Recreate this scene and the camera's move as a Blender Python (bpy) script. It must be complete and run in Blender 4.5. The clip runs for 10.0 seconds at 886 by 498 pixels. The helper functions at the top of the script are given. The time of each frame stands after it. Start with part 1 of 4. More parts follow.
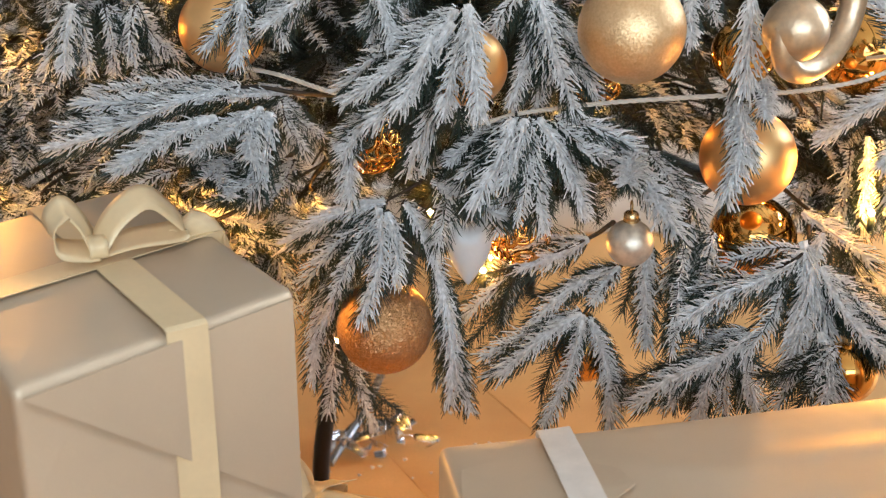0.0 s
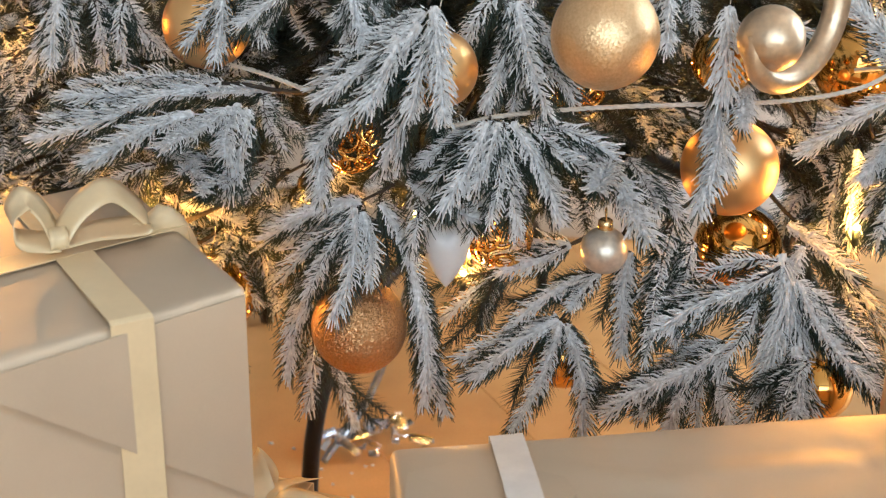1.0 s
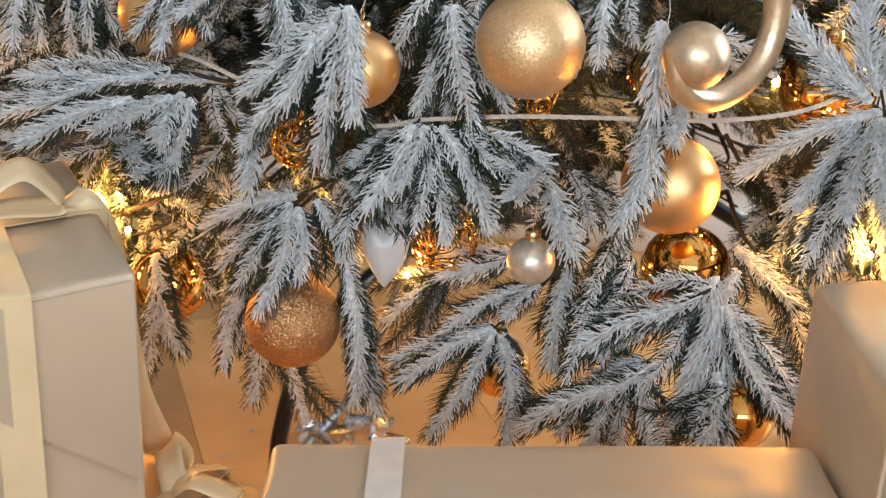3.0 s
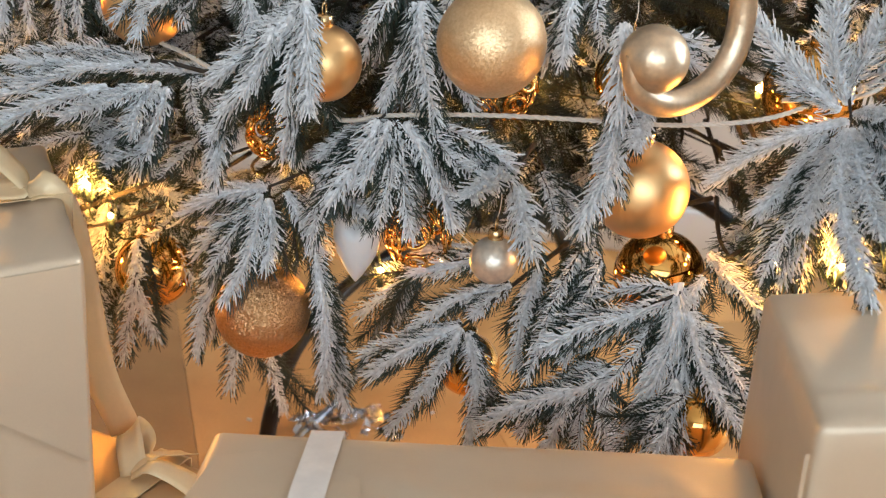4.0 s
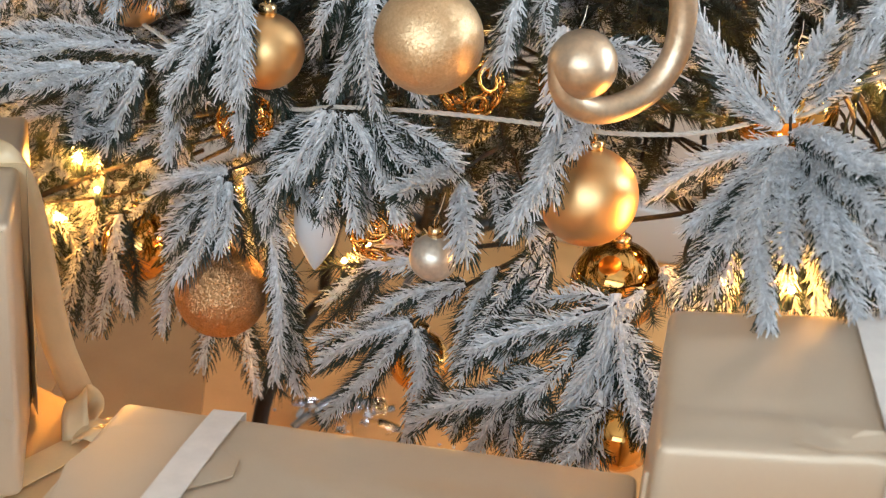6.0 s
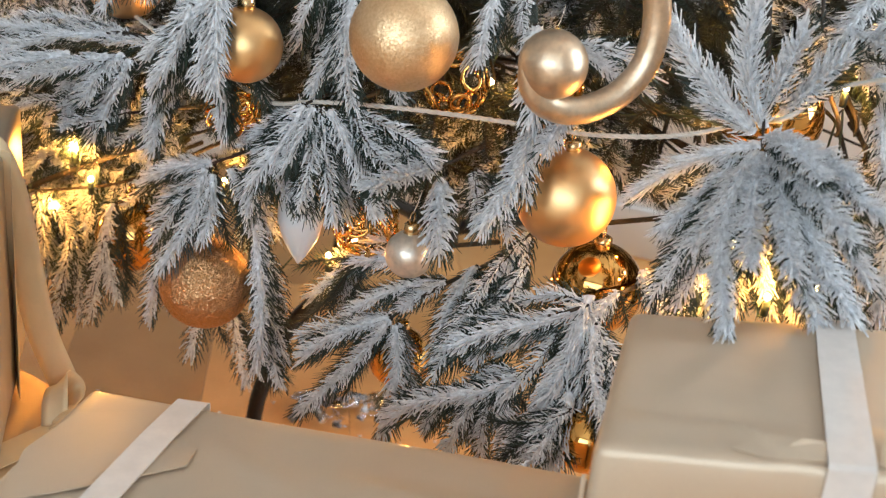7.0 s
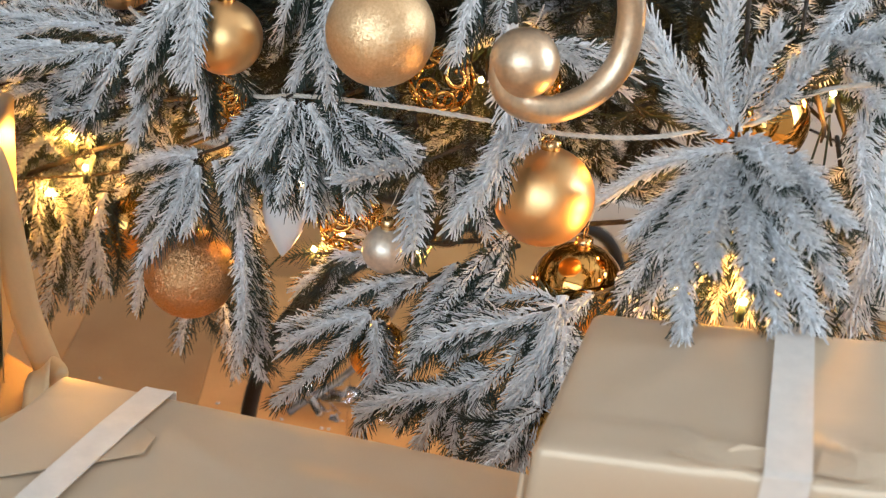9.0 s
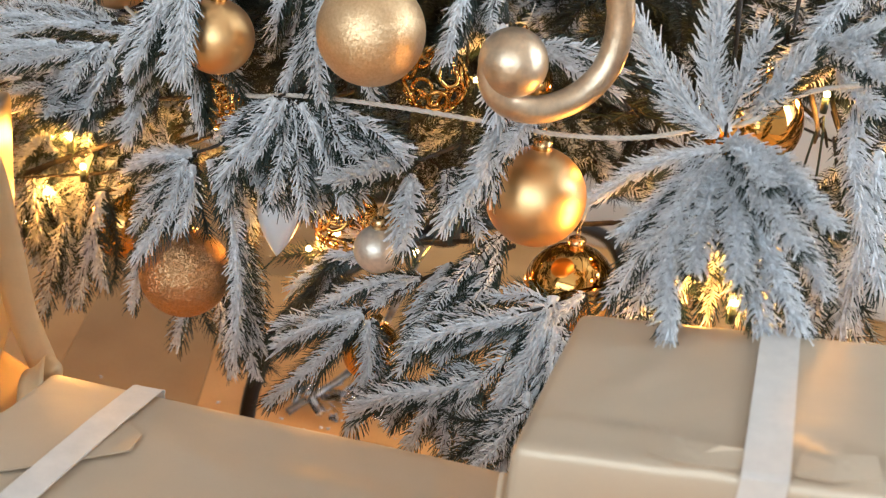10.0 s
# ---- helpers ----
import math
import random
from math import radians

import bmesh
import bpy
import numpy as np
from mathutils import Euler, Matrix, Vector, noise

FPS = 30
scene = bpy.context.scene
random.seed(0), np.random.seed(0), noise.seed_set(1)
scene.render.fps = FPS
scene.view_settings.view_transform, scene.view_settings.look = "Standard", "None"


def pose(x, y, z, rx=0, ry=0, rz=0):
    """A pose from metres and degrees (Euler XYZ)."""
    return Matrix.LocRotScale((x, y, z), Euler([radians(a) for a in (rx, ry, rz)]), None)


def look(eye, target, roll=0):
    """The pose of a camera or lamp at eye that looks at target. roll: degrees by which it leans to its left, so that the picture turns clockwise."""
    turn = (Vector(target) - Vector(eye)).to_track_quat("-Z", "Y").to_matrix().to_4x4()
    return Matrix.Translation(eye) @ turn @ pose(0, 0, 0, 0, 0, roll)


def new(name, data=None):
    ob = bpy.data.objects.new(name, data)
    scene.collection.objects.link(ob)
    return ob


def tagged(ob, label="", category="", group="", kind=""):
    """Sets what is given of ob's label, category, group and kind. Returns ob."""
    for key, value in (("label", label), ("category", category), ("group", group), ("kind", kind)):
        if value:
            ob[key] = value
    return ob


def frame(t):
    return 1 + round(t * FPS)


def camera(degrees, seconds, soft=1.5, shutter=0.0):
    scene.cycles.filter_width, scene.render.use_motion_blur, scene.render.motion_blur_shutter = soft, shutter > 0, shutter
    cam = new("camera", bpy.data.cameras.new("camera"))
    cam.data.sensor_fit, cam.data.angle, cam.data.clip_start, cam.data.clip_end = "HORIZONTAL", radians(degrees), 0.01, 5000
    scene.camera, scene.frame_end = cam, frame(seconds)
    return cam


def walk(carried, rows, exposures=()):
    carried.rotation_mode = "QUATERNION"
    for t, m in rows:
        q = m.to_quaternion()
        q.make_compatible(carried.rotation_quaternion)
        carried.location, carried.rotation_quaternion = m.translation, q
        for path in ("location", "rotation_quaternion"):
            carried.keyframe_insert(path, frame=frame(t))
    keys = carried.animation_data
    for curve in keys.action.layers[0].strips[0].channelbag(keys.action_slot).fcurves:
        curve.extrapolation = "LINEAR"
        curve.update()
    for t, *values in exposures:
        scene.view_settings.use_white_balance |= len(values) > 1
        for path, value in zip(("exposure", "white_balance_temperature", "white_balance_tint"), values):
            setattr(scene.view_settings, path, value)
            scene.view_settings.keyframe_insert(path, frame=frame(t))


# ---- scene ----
cam = camera(39.0, 10.0, soft=1.2)
METRES, EYE, TILT, LEAN, TURN = 0.58, 0.79, -21.0, 0.0, 0.0
ROWS = [
    (0.0, 0.0, 0.0, 0.0, -0.0, 0.0, -0.0),
    (0.5, 0.0629, 0.0039, 0.0023, 1.32, 0.06, -0.88),
    (1.0, 0.1143, 0.0062, 0.0044, 2.5, -0.03, -1.75),
    (1.5, 0.1749, 0.0103, 0.0079, 3.74, -0.21, -2.71),
    (2.0, 0.2265, 0.0145, 0.0114, 4.83, -0.23, -3.6),
    (2.5, 0.2934, 0.0218, 0.0163, 6.05, -0.23, -4.53),
    (4.0, 0.5016, 0.053, 0.038, 10.49, -0.79, -7.52),
    (4.5, 0.5776, 0.0671, 0.0482, 12.22, -1.15, -8.55),
    (5.0, 0.6448, 0.0823, 0.0581, 13.89, -1.38, -9.56),
    (5.5, 0.708, 0.0973, 0.0666, 15.59, -1.58, -10.56),
    (7.0, 0.8549, 0.1387, 0.0943, 19.21, -2.34, -12.86),
    (7.5, 0.8832, 0.1483, 0.1003, 19.96, -2.54, -13.44),
    (8.0, 0.9034, 0.1558, 0.1043, 20.49, -2.68, -13.83),
    (8.5, 0.9234, 0.1633, 0.1095, 20.98, -2.83, -14.08),
    (9.0, 0.9403, 0.1696, 0.113, 21.35, -2.89, -14.24),
    (9.5, 0.9568, 0.1759, 0.1171, 21.76, -2.99, -14.35),
    (10.0, 0.9698, 0.181, 0.1197, 22.07, -3.03, -14.44),
]
walk(cam, [(t, pose(0, 0, EYE, TILT, LEAN, TURN) @ pose(METRES * x, METRES * y, METRES * z, 90 + pitch, roll, yaw)) for t, x, y, z, yaw, pitch, roll in ROWS], [(0.0, 0.0, 5950.0, 4.0), (10.0, 0.0, 5850.0, 4.0)])
# a lens that is sharp about a metre away, and soft on the nearest parcels
cam.data.dof.use_dof, cam.data.dof.focus_distance, cam.data.dof.aperture_fstop = True, 1.0, 8.0

# ---- light ----
world = bpy.data.worlds.new("sky")
world.use_nodes = True
scene.world = world
wn, wl = world.node_tree.nodes, world.node_tree.links
sky = wn.new("ShaderNodeTexSky")
sky.sky_type, sky.sun_disc, sky.sun_elevation, sky.sun_rotation = "NISHITA", False, radians(35), radians(200)
wn["Background"].inputs["Strength"].default_value = 0.12
wl.new(sky.outputs[0], wn["Background"].inputs["Color"])
sun = new("sun", bpy.data.lights.new("sun", "SUN"))
sun.data.energy, sun.data.angle, sun.data.color = 0.5, radians(50), (1, 0.95, 0.88)
sun.matrix_world = look((-2, -6, 5), (0.5, 1, 0))


def window_light(name, m, w, h, watts, colour=(0.79, 0.91, 1.0)):
    ob = new(name, bpy.data.lights.new(name, "AREA"))
    ob.data.shape, ob.data.size, ob.data.size_y, ob.data.energy, ob.data.color = "RECTANGLE", w, h, watts, colour
    ob.matrix_world = m
    return ob


window_light("window_daylight", look((0.75, -2.42, 1.42), (0.75, 0, 1.2)), 3.7, 1.95, 67, (0.86, 0.93, 1.0))
window_light("side_window_daylight", look((2.72, 1.72, 1.3), (0.4, 1.62, 0.15)), 0.72, 1.7, 70, (0.86, 0.93, 1.0))


def bulb_light(p, watts):
    ob = new("bulb_glow", bpy.data.lights.new("bulb_glow", "POINT"))
    ob.data.energy, ob.data.color, ob.data.shadow_soft_size = watts * 0.6, (1, 0.42, 0.065), 0.006
    ob.location = p


# ---- materials ----
def material(name, colour, rough=0.5, metal=0.0, var=0.15, grain=40.0, bump=0.0, bump_scale=200.0, coat=0.0, dark=None, fine=300.0):
    m = bpy.data.materials.new(name)
    m.use_nodes = True
    n, l = m.node_tree.nodes, m.node_tree.links
    b = n["Principled BSDF"]
    b.inputs["Roughness"].default_value, b.inputs["Metallic"].default_value = rough, metal
    b.inputs["Coat Weight"].default_value = coat
    pos = n.new("ShaderNodeTexCoord").outputs["Object"]
    a, f = n.new("ShaderNodeTexNoise"), n.new("ShaderNodeTexNoise")
    a.inputs["Scale"].default_value, f.inputs["Scale"].default_value = grain, fine
    a.inputs["Detail"].default_value = 4
    l.new(pos, a.inputs["Vector"])
    l.new(pos, f.inputs["Vector"])
    add = n.new("ShaderNodeMath")
    add.operation = "MULTIPLY_ADD"
    add.inputs[1].default_value = 0.35
    l.new(f.outputs["Fac"], add.inputs[0])
    l.new(a.outputs["Fac"], add.inputs[2])
    ramp = n.new("ShaderNodeValToRGB")
    lo = dark or tuple(c * (1 - var) for c in colour)
    ramp.color_ramp.elements[0].color, ramp.color_ramp.elements[1].color = (*lo, 1), (*(min(1, c * (1 + var * 0.5)) for c in colour), 1)
    ramp.color_ramp.elements[0].position, ramp.color_ramp.elements[1].position = 0.45, 0.9
    l.new(add.outputs[0], ramp.inputs[0])
    l.new(ramp.outputs[0], b.inputs["Base Color"])
    if bump:
        bn, tex = n.new("ShaderNodeBump"), n.new("ShaderNodeTexNoise")
        tex.inputs["Scale"].default_value, tex.inputs["Detail"].default_value = bump_scale, 3
        bn.inputs["Strength"].default_value, bn.inputs["Distance"].default_value = bump, 0.002
        l.new(pos, tex.inputs["Vector"])
        l.new(tex.outputs["Fac"], bn.inputs["Height"])
        l.new(bn.outputs[0], b.inputs["Normal"])
    return m


def glitter(name, colour, dark, rough, scale, strength):
    """Metal paint under a crust of tiny grains, each with a tilt of its own."""
    m = material(name, colour, rough, 0.9, dark=dark, grain=450, fine=1500)
    n, l = m.node_tree.nodes, m.node_tree.links
    v, g = n.new("ShaderNodeTexVoronoi"), n.new("ShaderNodeNewGeometry")
    v.inputs["Scale"].default_value = scale
    l.new(n["Texture Coordinate"].outputs["Object"], v.inputs["Vector"])
    off, add, nrm = (n.new("ShaderNodeVectorMath") for _ in range(3))
    off.operation, add.operation, nrm.operation = "MULTIPLY_ADD", "ADD", "NORMALIZE"
    off.inputs[1].default_value, off.inputs[2].default_value = (2 * strength,) * 3, (-strength,) * 3
    l.new(v.outputs["Color"], off.inputs[0])
    l.new(off.outputs[0], add.inputs[0])
    l.new(g.outputs["Normal"], add.inputs[1])
    l.new(add.outputs[0], nrm.inputs[0])
    l.new(nrm.outputs[0], n["Principled BSDF"].inputs["Normal"])
    return m


def emitter(name, colour, strength):
    m = bpy.data.materials.new(name)
    m.use_nodes = True
    b = m.node_tree.nodes["Principled BSDF"]
    b.inputs["Emission Color"].default_value, b.inputs["Emission Strength"].default_value = (*colour, 1), strength
    return m


def creased(m, scale, depth):
    """Sharp fold lines here and there over a sheet of paper."""
    n, l = m.node_tree.nodes, m.node_tree.links
    pos, b = n["Texture Coordinate"].outputs["Object"], n["Principled BSDF"]
    warp, add, v, mask = n.new("ShaderNodeTexNoise"), n.new("ShaderNodeVectorMath"), n.new("ShaderNodeTexVoronoi"), n.new("ShaderNodeTexNoise")
    warp.inputs["Scale"].default_value, mask.inputs["Scale"].default_value, v.inputs["Scale"].default_value = 6, 9, scale
    v.feature, add.operation = "DISTANCE_TO_EDGE", "MULTIPLY_ADD"
    add.inputs[1].default_value = (0.06, 0.06, 0.06)
    l.new(pos, warp.inputs["Vector"])
    l.new(pos, mask.inputs["Vector"])
    l.new(warp.outputs["Color"], add.inputs[0])
    l.new(pos, add.inputs[2])
    l.new(add.outputs[0], v.inputs["Vector"])
    line, cover, mul, bn = n.new("ShaderNodeMapRange"), n.new("ShaderNodeMapRange"), n.new("ShaderNodeMath"), n.new("ShaderNodeBump")
    line.inputs["From Max"].default_value, line.inputs["To Min"].default_value, line.inputs["To Max"].default_value = 0.12, 1, 0
    cover.inputs["From Min"].default_value, cover.inputs["From Max"].default_value = 0.48, 0.66
    l.new(v.outputs["Distance"], line.inputs["Value"])
    l.new(mask.outputs["Fac"], cover.inputs["Value"])
    mul.operation = "MULTIPLY"
    l.new(line.outputs[0], mul.inputs[0])
    l.new(cover.outputs[0], mul.inputs[1])
    bn.inputs["Strength"].default_value, bn.inputs["Distance"].default_value = 1.0, depth
    l.new(mul.outputs[0], bn.inputs["Height"])
    l.new(b.inputs["Normal"].links[0].from_socket, bn.inputs["Normal"])
    l.new(bn.outputs[0], b.inputs["Normal"])


FROST = material("flock", (0.80, 0.81, 0.83), 0.95, var=0.34, grain=220, bump=0.5, bump_scale=900)
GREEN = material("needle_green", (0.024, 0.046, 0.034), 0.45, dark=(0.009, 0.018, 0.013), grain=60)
# the needle green again, darkened for the shade deep inside the tree
INNER_SHADED = material("needle_inner_shaded", (0.020, 0.030, 0.020), 0.5, dark=(0.008, 0.012, 0.009), grain=60)
BARK = material("bark", (0.045, 0.034, 0.025), 0.9, var=0.5, grain=120, bump=0.8, bump_scale=500)
PAPER = material("satin_gift_paper", (0.64, 0.52, 0.38), 0.44, 0.35, var=0.07, grain=9, bump=0.75, bump_scale=14, fine=900)
PAPER_WARM = material("gold_gift_paper", (0.66, 0.46, 0.25), 0.55, 0.35, var=0.08, grain=9, bump=0.12, bump_scale=14, fine=900)
creased(PAPER, 7, 0.0009)
creased(PAPER_WARM, 7, 0.0009)
SATIN = material("cream_satin", (0.82, 0.65, 0.40), 0.34, 0.15, var=0.06, grain=30, bump=0.08, bump_scale=60)
ORGANZA = material("white_ribbon_weave", (0.78, 0.73, 0.68), 0.45, 0.1, var=0.08, grain=60, bump=0.15, bump_scale=1500)
MATTE_GOLD = material("matte_gold", (0.92, 0.48, 0.035), 0.40, 1.0, var=0.05, grain=20, coat=1.0)
SOFT_GOLD = material("soft_gold", (0.90, 0.50, 0.11), 0.36, 1.0, var=0.05, grain=20, coat=0.7)
for m in (MATTE_GOLD, SOFT_GOLD):
    m.node_tree.nodes["Principled BSDF"].inputs["Specular Tint"].default_value = (1.0, 0.42, 0.05, 1)
    m.node_tree.nodes["Principled BSDF"].inputs["Coat Roughness"].default_value = 0.40
    m.node_tree.nodes["Principled BSDF"].inputs["Coat IOR"].default_value = 3.1
MIRROR_GOLD = material("polished_gold", (0.82, 0.46, 0.13), 0.06, 1.0, var=0.05, grain=20)
COPPER_GLITTER = glitter("copper_glitter", (0.62, 0.37, 0.18), (0.46, 0.25, 0.11), 0.38, 1200, 0.5)
PEARL_GLITTER = glitter("champagne_glitter", (0.88, 0.64, 0.38), (0.80, 0.54, 0.29), 0.43, 1100, 0.15)
CHAMPAGNE = material("champagne_lacquer", (0.80, 0.62, 0.43), 0.36, 0.92, var=0.25, grain=45, bump=0.2, bump_scale=160)
PEARL = material("pearl_lacquer", (0.70, 0.61, 0.50), 0.33, 0.55, var=0.22, grain=130, bump=0.15, bump_scale=220)
WHITE_GLASS = material("milk_glass", (0.72, 0.72, 0.73), 0.35, 0.0, var=0.05, grain=20, coat=0.3)
BRASS = material("brass_cap", (0.72, 0.5, 0.25), 0.25, 1.0, var=0.15, grain=200)
CORD = material("white_cord", (0.74, 0.68, 0.60), 0.85, var=0.15, grain=200, bump=0.4, bump_scale=1500)
STEEL = material("scuffed_steel", (0.32, 0.34, 0.38), 0.35, 0.9, var=0.4, grain=90)
# unseen walls: beige darkened to dim their reflections and bounced light
DIM_ROOM = material("dimmed_beige_wall", (0.52, 0.49, 0.45), 0.85, var=0.05, grain=3, bump=0.08, bump_scale=250)
BLACK = material("black_metal", (0.012, 0.012, 0.014), 0.35, 0.4, var=0.3, grain=40)
WIRE = material("dark_wire", (0.02, 0.035, 0.025), 0.5, var=0.2)
FOIL = material("silver_foil", (0.75, 0.76, 0.80), 0.14, 1.0, var=0.1, grain=60, bump=0.6, bump_scale=150)
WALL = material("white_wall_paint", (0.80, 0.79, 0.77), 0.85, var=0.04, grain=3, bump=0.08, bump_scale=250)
OAK = material("honey_oak", (0.68, 0.38, 0.14), 0.38, dark=(0.56, 0.285, 0.09), grain=7, bump=0.04, bump_scale=30, coat=0.1)
nt = OAK.node_tree
info, tone, hsv = nt.nodes.new("ShaderNodeObjectInfo"), nt.nodes.new("ShaderNodeMapRange"), nt.nodes.new("ShaderNodeHueSaturation")
tone.inputs["To Min"].default_value, tone.inputs["To Max"].default_value = 0.72, 1.12
nt.links.new(info.outputs["Random"], tone.inputs["Value"])
nt.links.new(tone.outputs[0], hsv.inputs["Value"])
base_in = nt.nodes["Principled BSDF"].inputs["Base Color"]
nt.links.new(base_in.links[0].from_socket, hsv.inputs["Color"])
nt.links.new(hsv.outputs[0], base_in)
DARK_OAK = material("brown_oak", (0.30, 0.125, 0.038), 0.42, dark=(0.19, 0.075, 0.022), grain=7, bump=0.04, bump_scale=30)
for m in (OAK, DARK_OAK):
    m.node_tree.nodes["Principled BSDF"].inputs["Specular IOR Level"].default_value = 0.3
JOINT = material("floor_joint", (0.24, 0.11, 0.035), 0.6)
GLOW = emitter("bulb_glow", (1, 0.62, 0.22), 60)
PANE = bpy.data.materials.new("window_glass")
PANE.use_nodes = True
PANE.node_tree.nodes["Principled BSDF"].inputs["Transmission Weight"].default_value = 1
PANE.node_tree.nodes["Principled BSDF"].inputs["Roughness"].default_value = 0.0


# ---- mesh helpers ----
def mesh_of(name, verts, faces, mats, slots=None, smooth=True):
    me = bpy.data.meshes.new(name)
    me.from_pydata([tuple(v) for v in verts], [], [tuple(f) for f in faces])
    for m in mats:
        me.materials.append(m)
    if slots is not None:
        me.polygons.foreach_set("material_index", slots)
    me.polygons.foreach_set("use_smooth", [smooth] * len(me.polygons))
    me.update()
    return me


def under(ob, parent):
    if parent is not None:
        ob.parent = parent
        ob.matrix_parent_inverse = parent.matrix_basis.inverted() if parent.parent is None else (parent.parent.matrix_basis @ parent.matrix_parent_inverse @ parent.matrix_basis).inverted()
    return ob


def part(name, bm, mat, parent, label="", smooth=True):
    me = bpy.data.meshes.new(name)
    bm.to_mesh(me)
    bm.free()
    me.materials.append(mat)
    me.polygons.foreach_set("use_smooth", [smooth] * len(me.polygons))
    ob = under(new(name, me), parent)
    return tagged(ob, label) if label else ob


def thing(name, at, label, category, group="", kind=""):
    ob = new(name)
    ob.location = at
    ob.matrix_basis = Matrix.Translation(at)
    return tagged(ob, label, category, group, kind)


def spline(pts, n):
    """Points along a smooth curve through pts."""
    p = [Vector(q) for q in pts]
    p = [p[0] * 2 - p[1]] + p + [p[-1] * 2 - p[-2]]
    out = []
    for i in range(n):
        u = i / (n - 1) * (len(p) - 3)
        k = min(int(u), len(p) - 4)
        f = u - k
        a, b, c, d = p[k:k + 4]
        out.append(0.5 * (2 * b + (c - a) * f + (2 * a - 5 * b + 4 * c - d) * f * f + (3 * b - a - 3 * c + d) * f ** 3))
    return out


def tube(bm, pts, radius, sides=8, caps=True):
    """A round bar along pts; radius: one number, or one for each point."""
    rr = radius if isinstance(radius, (list, tuple)) else [radius] * len(pts)
    rings, up = [], Vector((0.31, 0.2, 0.93))
    for i, p in enumerate(pts):
        d = (pts[min(i + 1, len(pts) - 1)] - pts[max(i - 1, 0)]).normalized()
        a = (up - d * up.dot(d)).normalized()
        b, up = d.cross(a), a
        rings.append([bm.verts.new(p + rr[i] * (math.cos(2 * math.pi * k / sides) * a + math.sin(2 * math.pi * k / sides) * b)) for k in range(sides)])
    for r, s in zip(rings, rings[1:]):
        for k in range(sides):
            bm.faces.new((r[k], r[(k + 1) % sides], s[(k + 1) % sides], s[k]))
    if caps:
        bm.faces.new(rings[0][::-1])
        bm.faces.new(rings[-1])
    return bm


def strip(bm, pts, widths, across, thick=0.0007, camber=0.06):
    """A ribbon along pts: across gives its width's direction at the start and at the end."""
    n, rows = len(pts), []
    for i, p in enumerate(pts):
        f = i / (n - 1)
        d = (pts[min(i + 1, n - 1)] - pts[max(i - 1, 0)]).normalized()
        a = Vector(across[0]).lerp(Vector(across[1]), f)
        a = (a - d * a.dot(d)).normalized()
        nn = d.cross(a)
        w = widths if not isinstance(widths, (list, tuple)) else widths[0] + (widths[1] - widths[0]) * f
        m = 4
        rows.append([bm.verts.new(p + a * w * (k / m - 0.5) + nn * (s * thick + camber * w * (1 - (2 * k / m - 1) ** 2))) for s in (0.5, -0.5) for k in (range(m + 1) if s > 0 else range(m, -1, -1))])
    c = len(rows[0])
    for r, s in zip(rows, rows[1:]):
        for k in range(c):
            bm.faces.new((r[k], r[(k + 1) % c], s[(k + 1) % c], s[k]))
    bm.faces.new(rows[0][::-1])
    bm.faces.new(rows[-1])
    return bm


def block(bm, x0, y0, z0, x1, y1, z1, bevel=0.0, seg=2):
    m = Matrix.LocRotScale(((x0 + x1) / 2, (y0 + y1) / 2, (z0 + z1) / 2), None, (x1 - x0, y1 - y0, z1 - z0))
    vs = bmesh.ops.create_cube(bm, size=1, matrix=m)["verts"]
    if bevel:
        bmesh.ops.bevel(bm, geom=list({e for v in vs for e in v.link_edges}), offset=bevel, segments=seg, affect="EDGES", profile=0.5)
    return bm


# ---- the room ----
X0, X1, Y0, Y1, H = -2.2, 2.8, -2.5, 2.15, 2.6


def wall(name, boxes):
    bm = bmesh.new()
    for b in boxes:
        block(bm, *b)
    ob = part(name, bm, WALL if name == "wall_north" else DIM_ROOM, None, smooth=False)
    return tagged(ob, "plain painted room wall", "wall", kind="structure")


wall("wall_north", [(X0 - 0.15, Y1, 0, X1 + 0.15, Y1 + 0.15, H)])
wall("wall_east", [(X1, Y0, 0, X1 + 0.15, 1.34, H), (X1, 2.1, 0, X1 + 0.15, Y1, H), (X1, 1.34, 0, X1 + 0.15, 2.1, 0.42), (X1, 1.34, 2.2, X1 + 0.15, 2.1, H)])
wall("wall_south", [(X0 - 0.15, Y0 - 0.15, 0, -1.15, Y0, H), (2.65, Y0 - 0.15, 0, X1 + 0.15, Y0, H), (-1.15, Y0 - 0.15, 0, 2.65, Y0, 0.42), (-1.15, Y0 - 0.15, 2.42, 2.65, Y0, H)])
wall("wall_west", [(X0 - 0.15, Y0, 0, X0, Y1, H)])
tagged(part("ceiling", block(bmesh.new(), X0 - 0.15, Y0 - 0.15, H, X1 + 0.15, Y1 + 0.15, H + 0.12), WALL, None, smooth=False), "plain white ceiling", "ceiling", kind="structure")
bm = bmesh.new()
block(bm, X0, Y1 - 0.016, 0.001, X1, Y1 - 0.001, 0.09, 0.003)
tagged(part("baseboard", bm, WALL, None), "white painted baseboard along the wall", "baseboard", kind="structure")


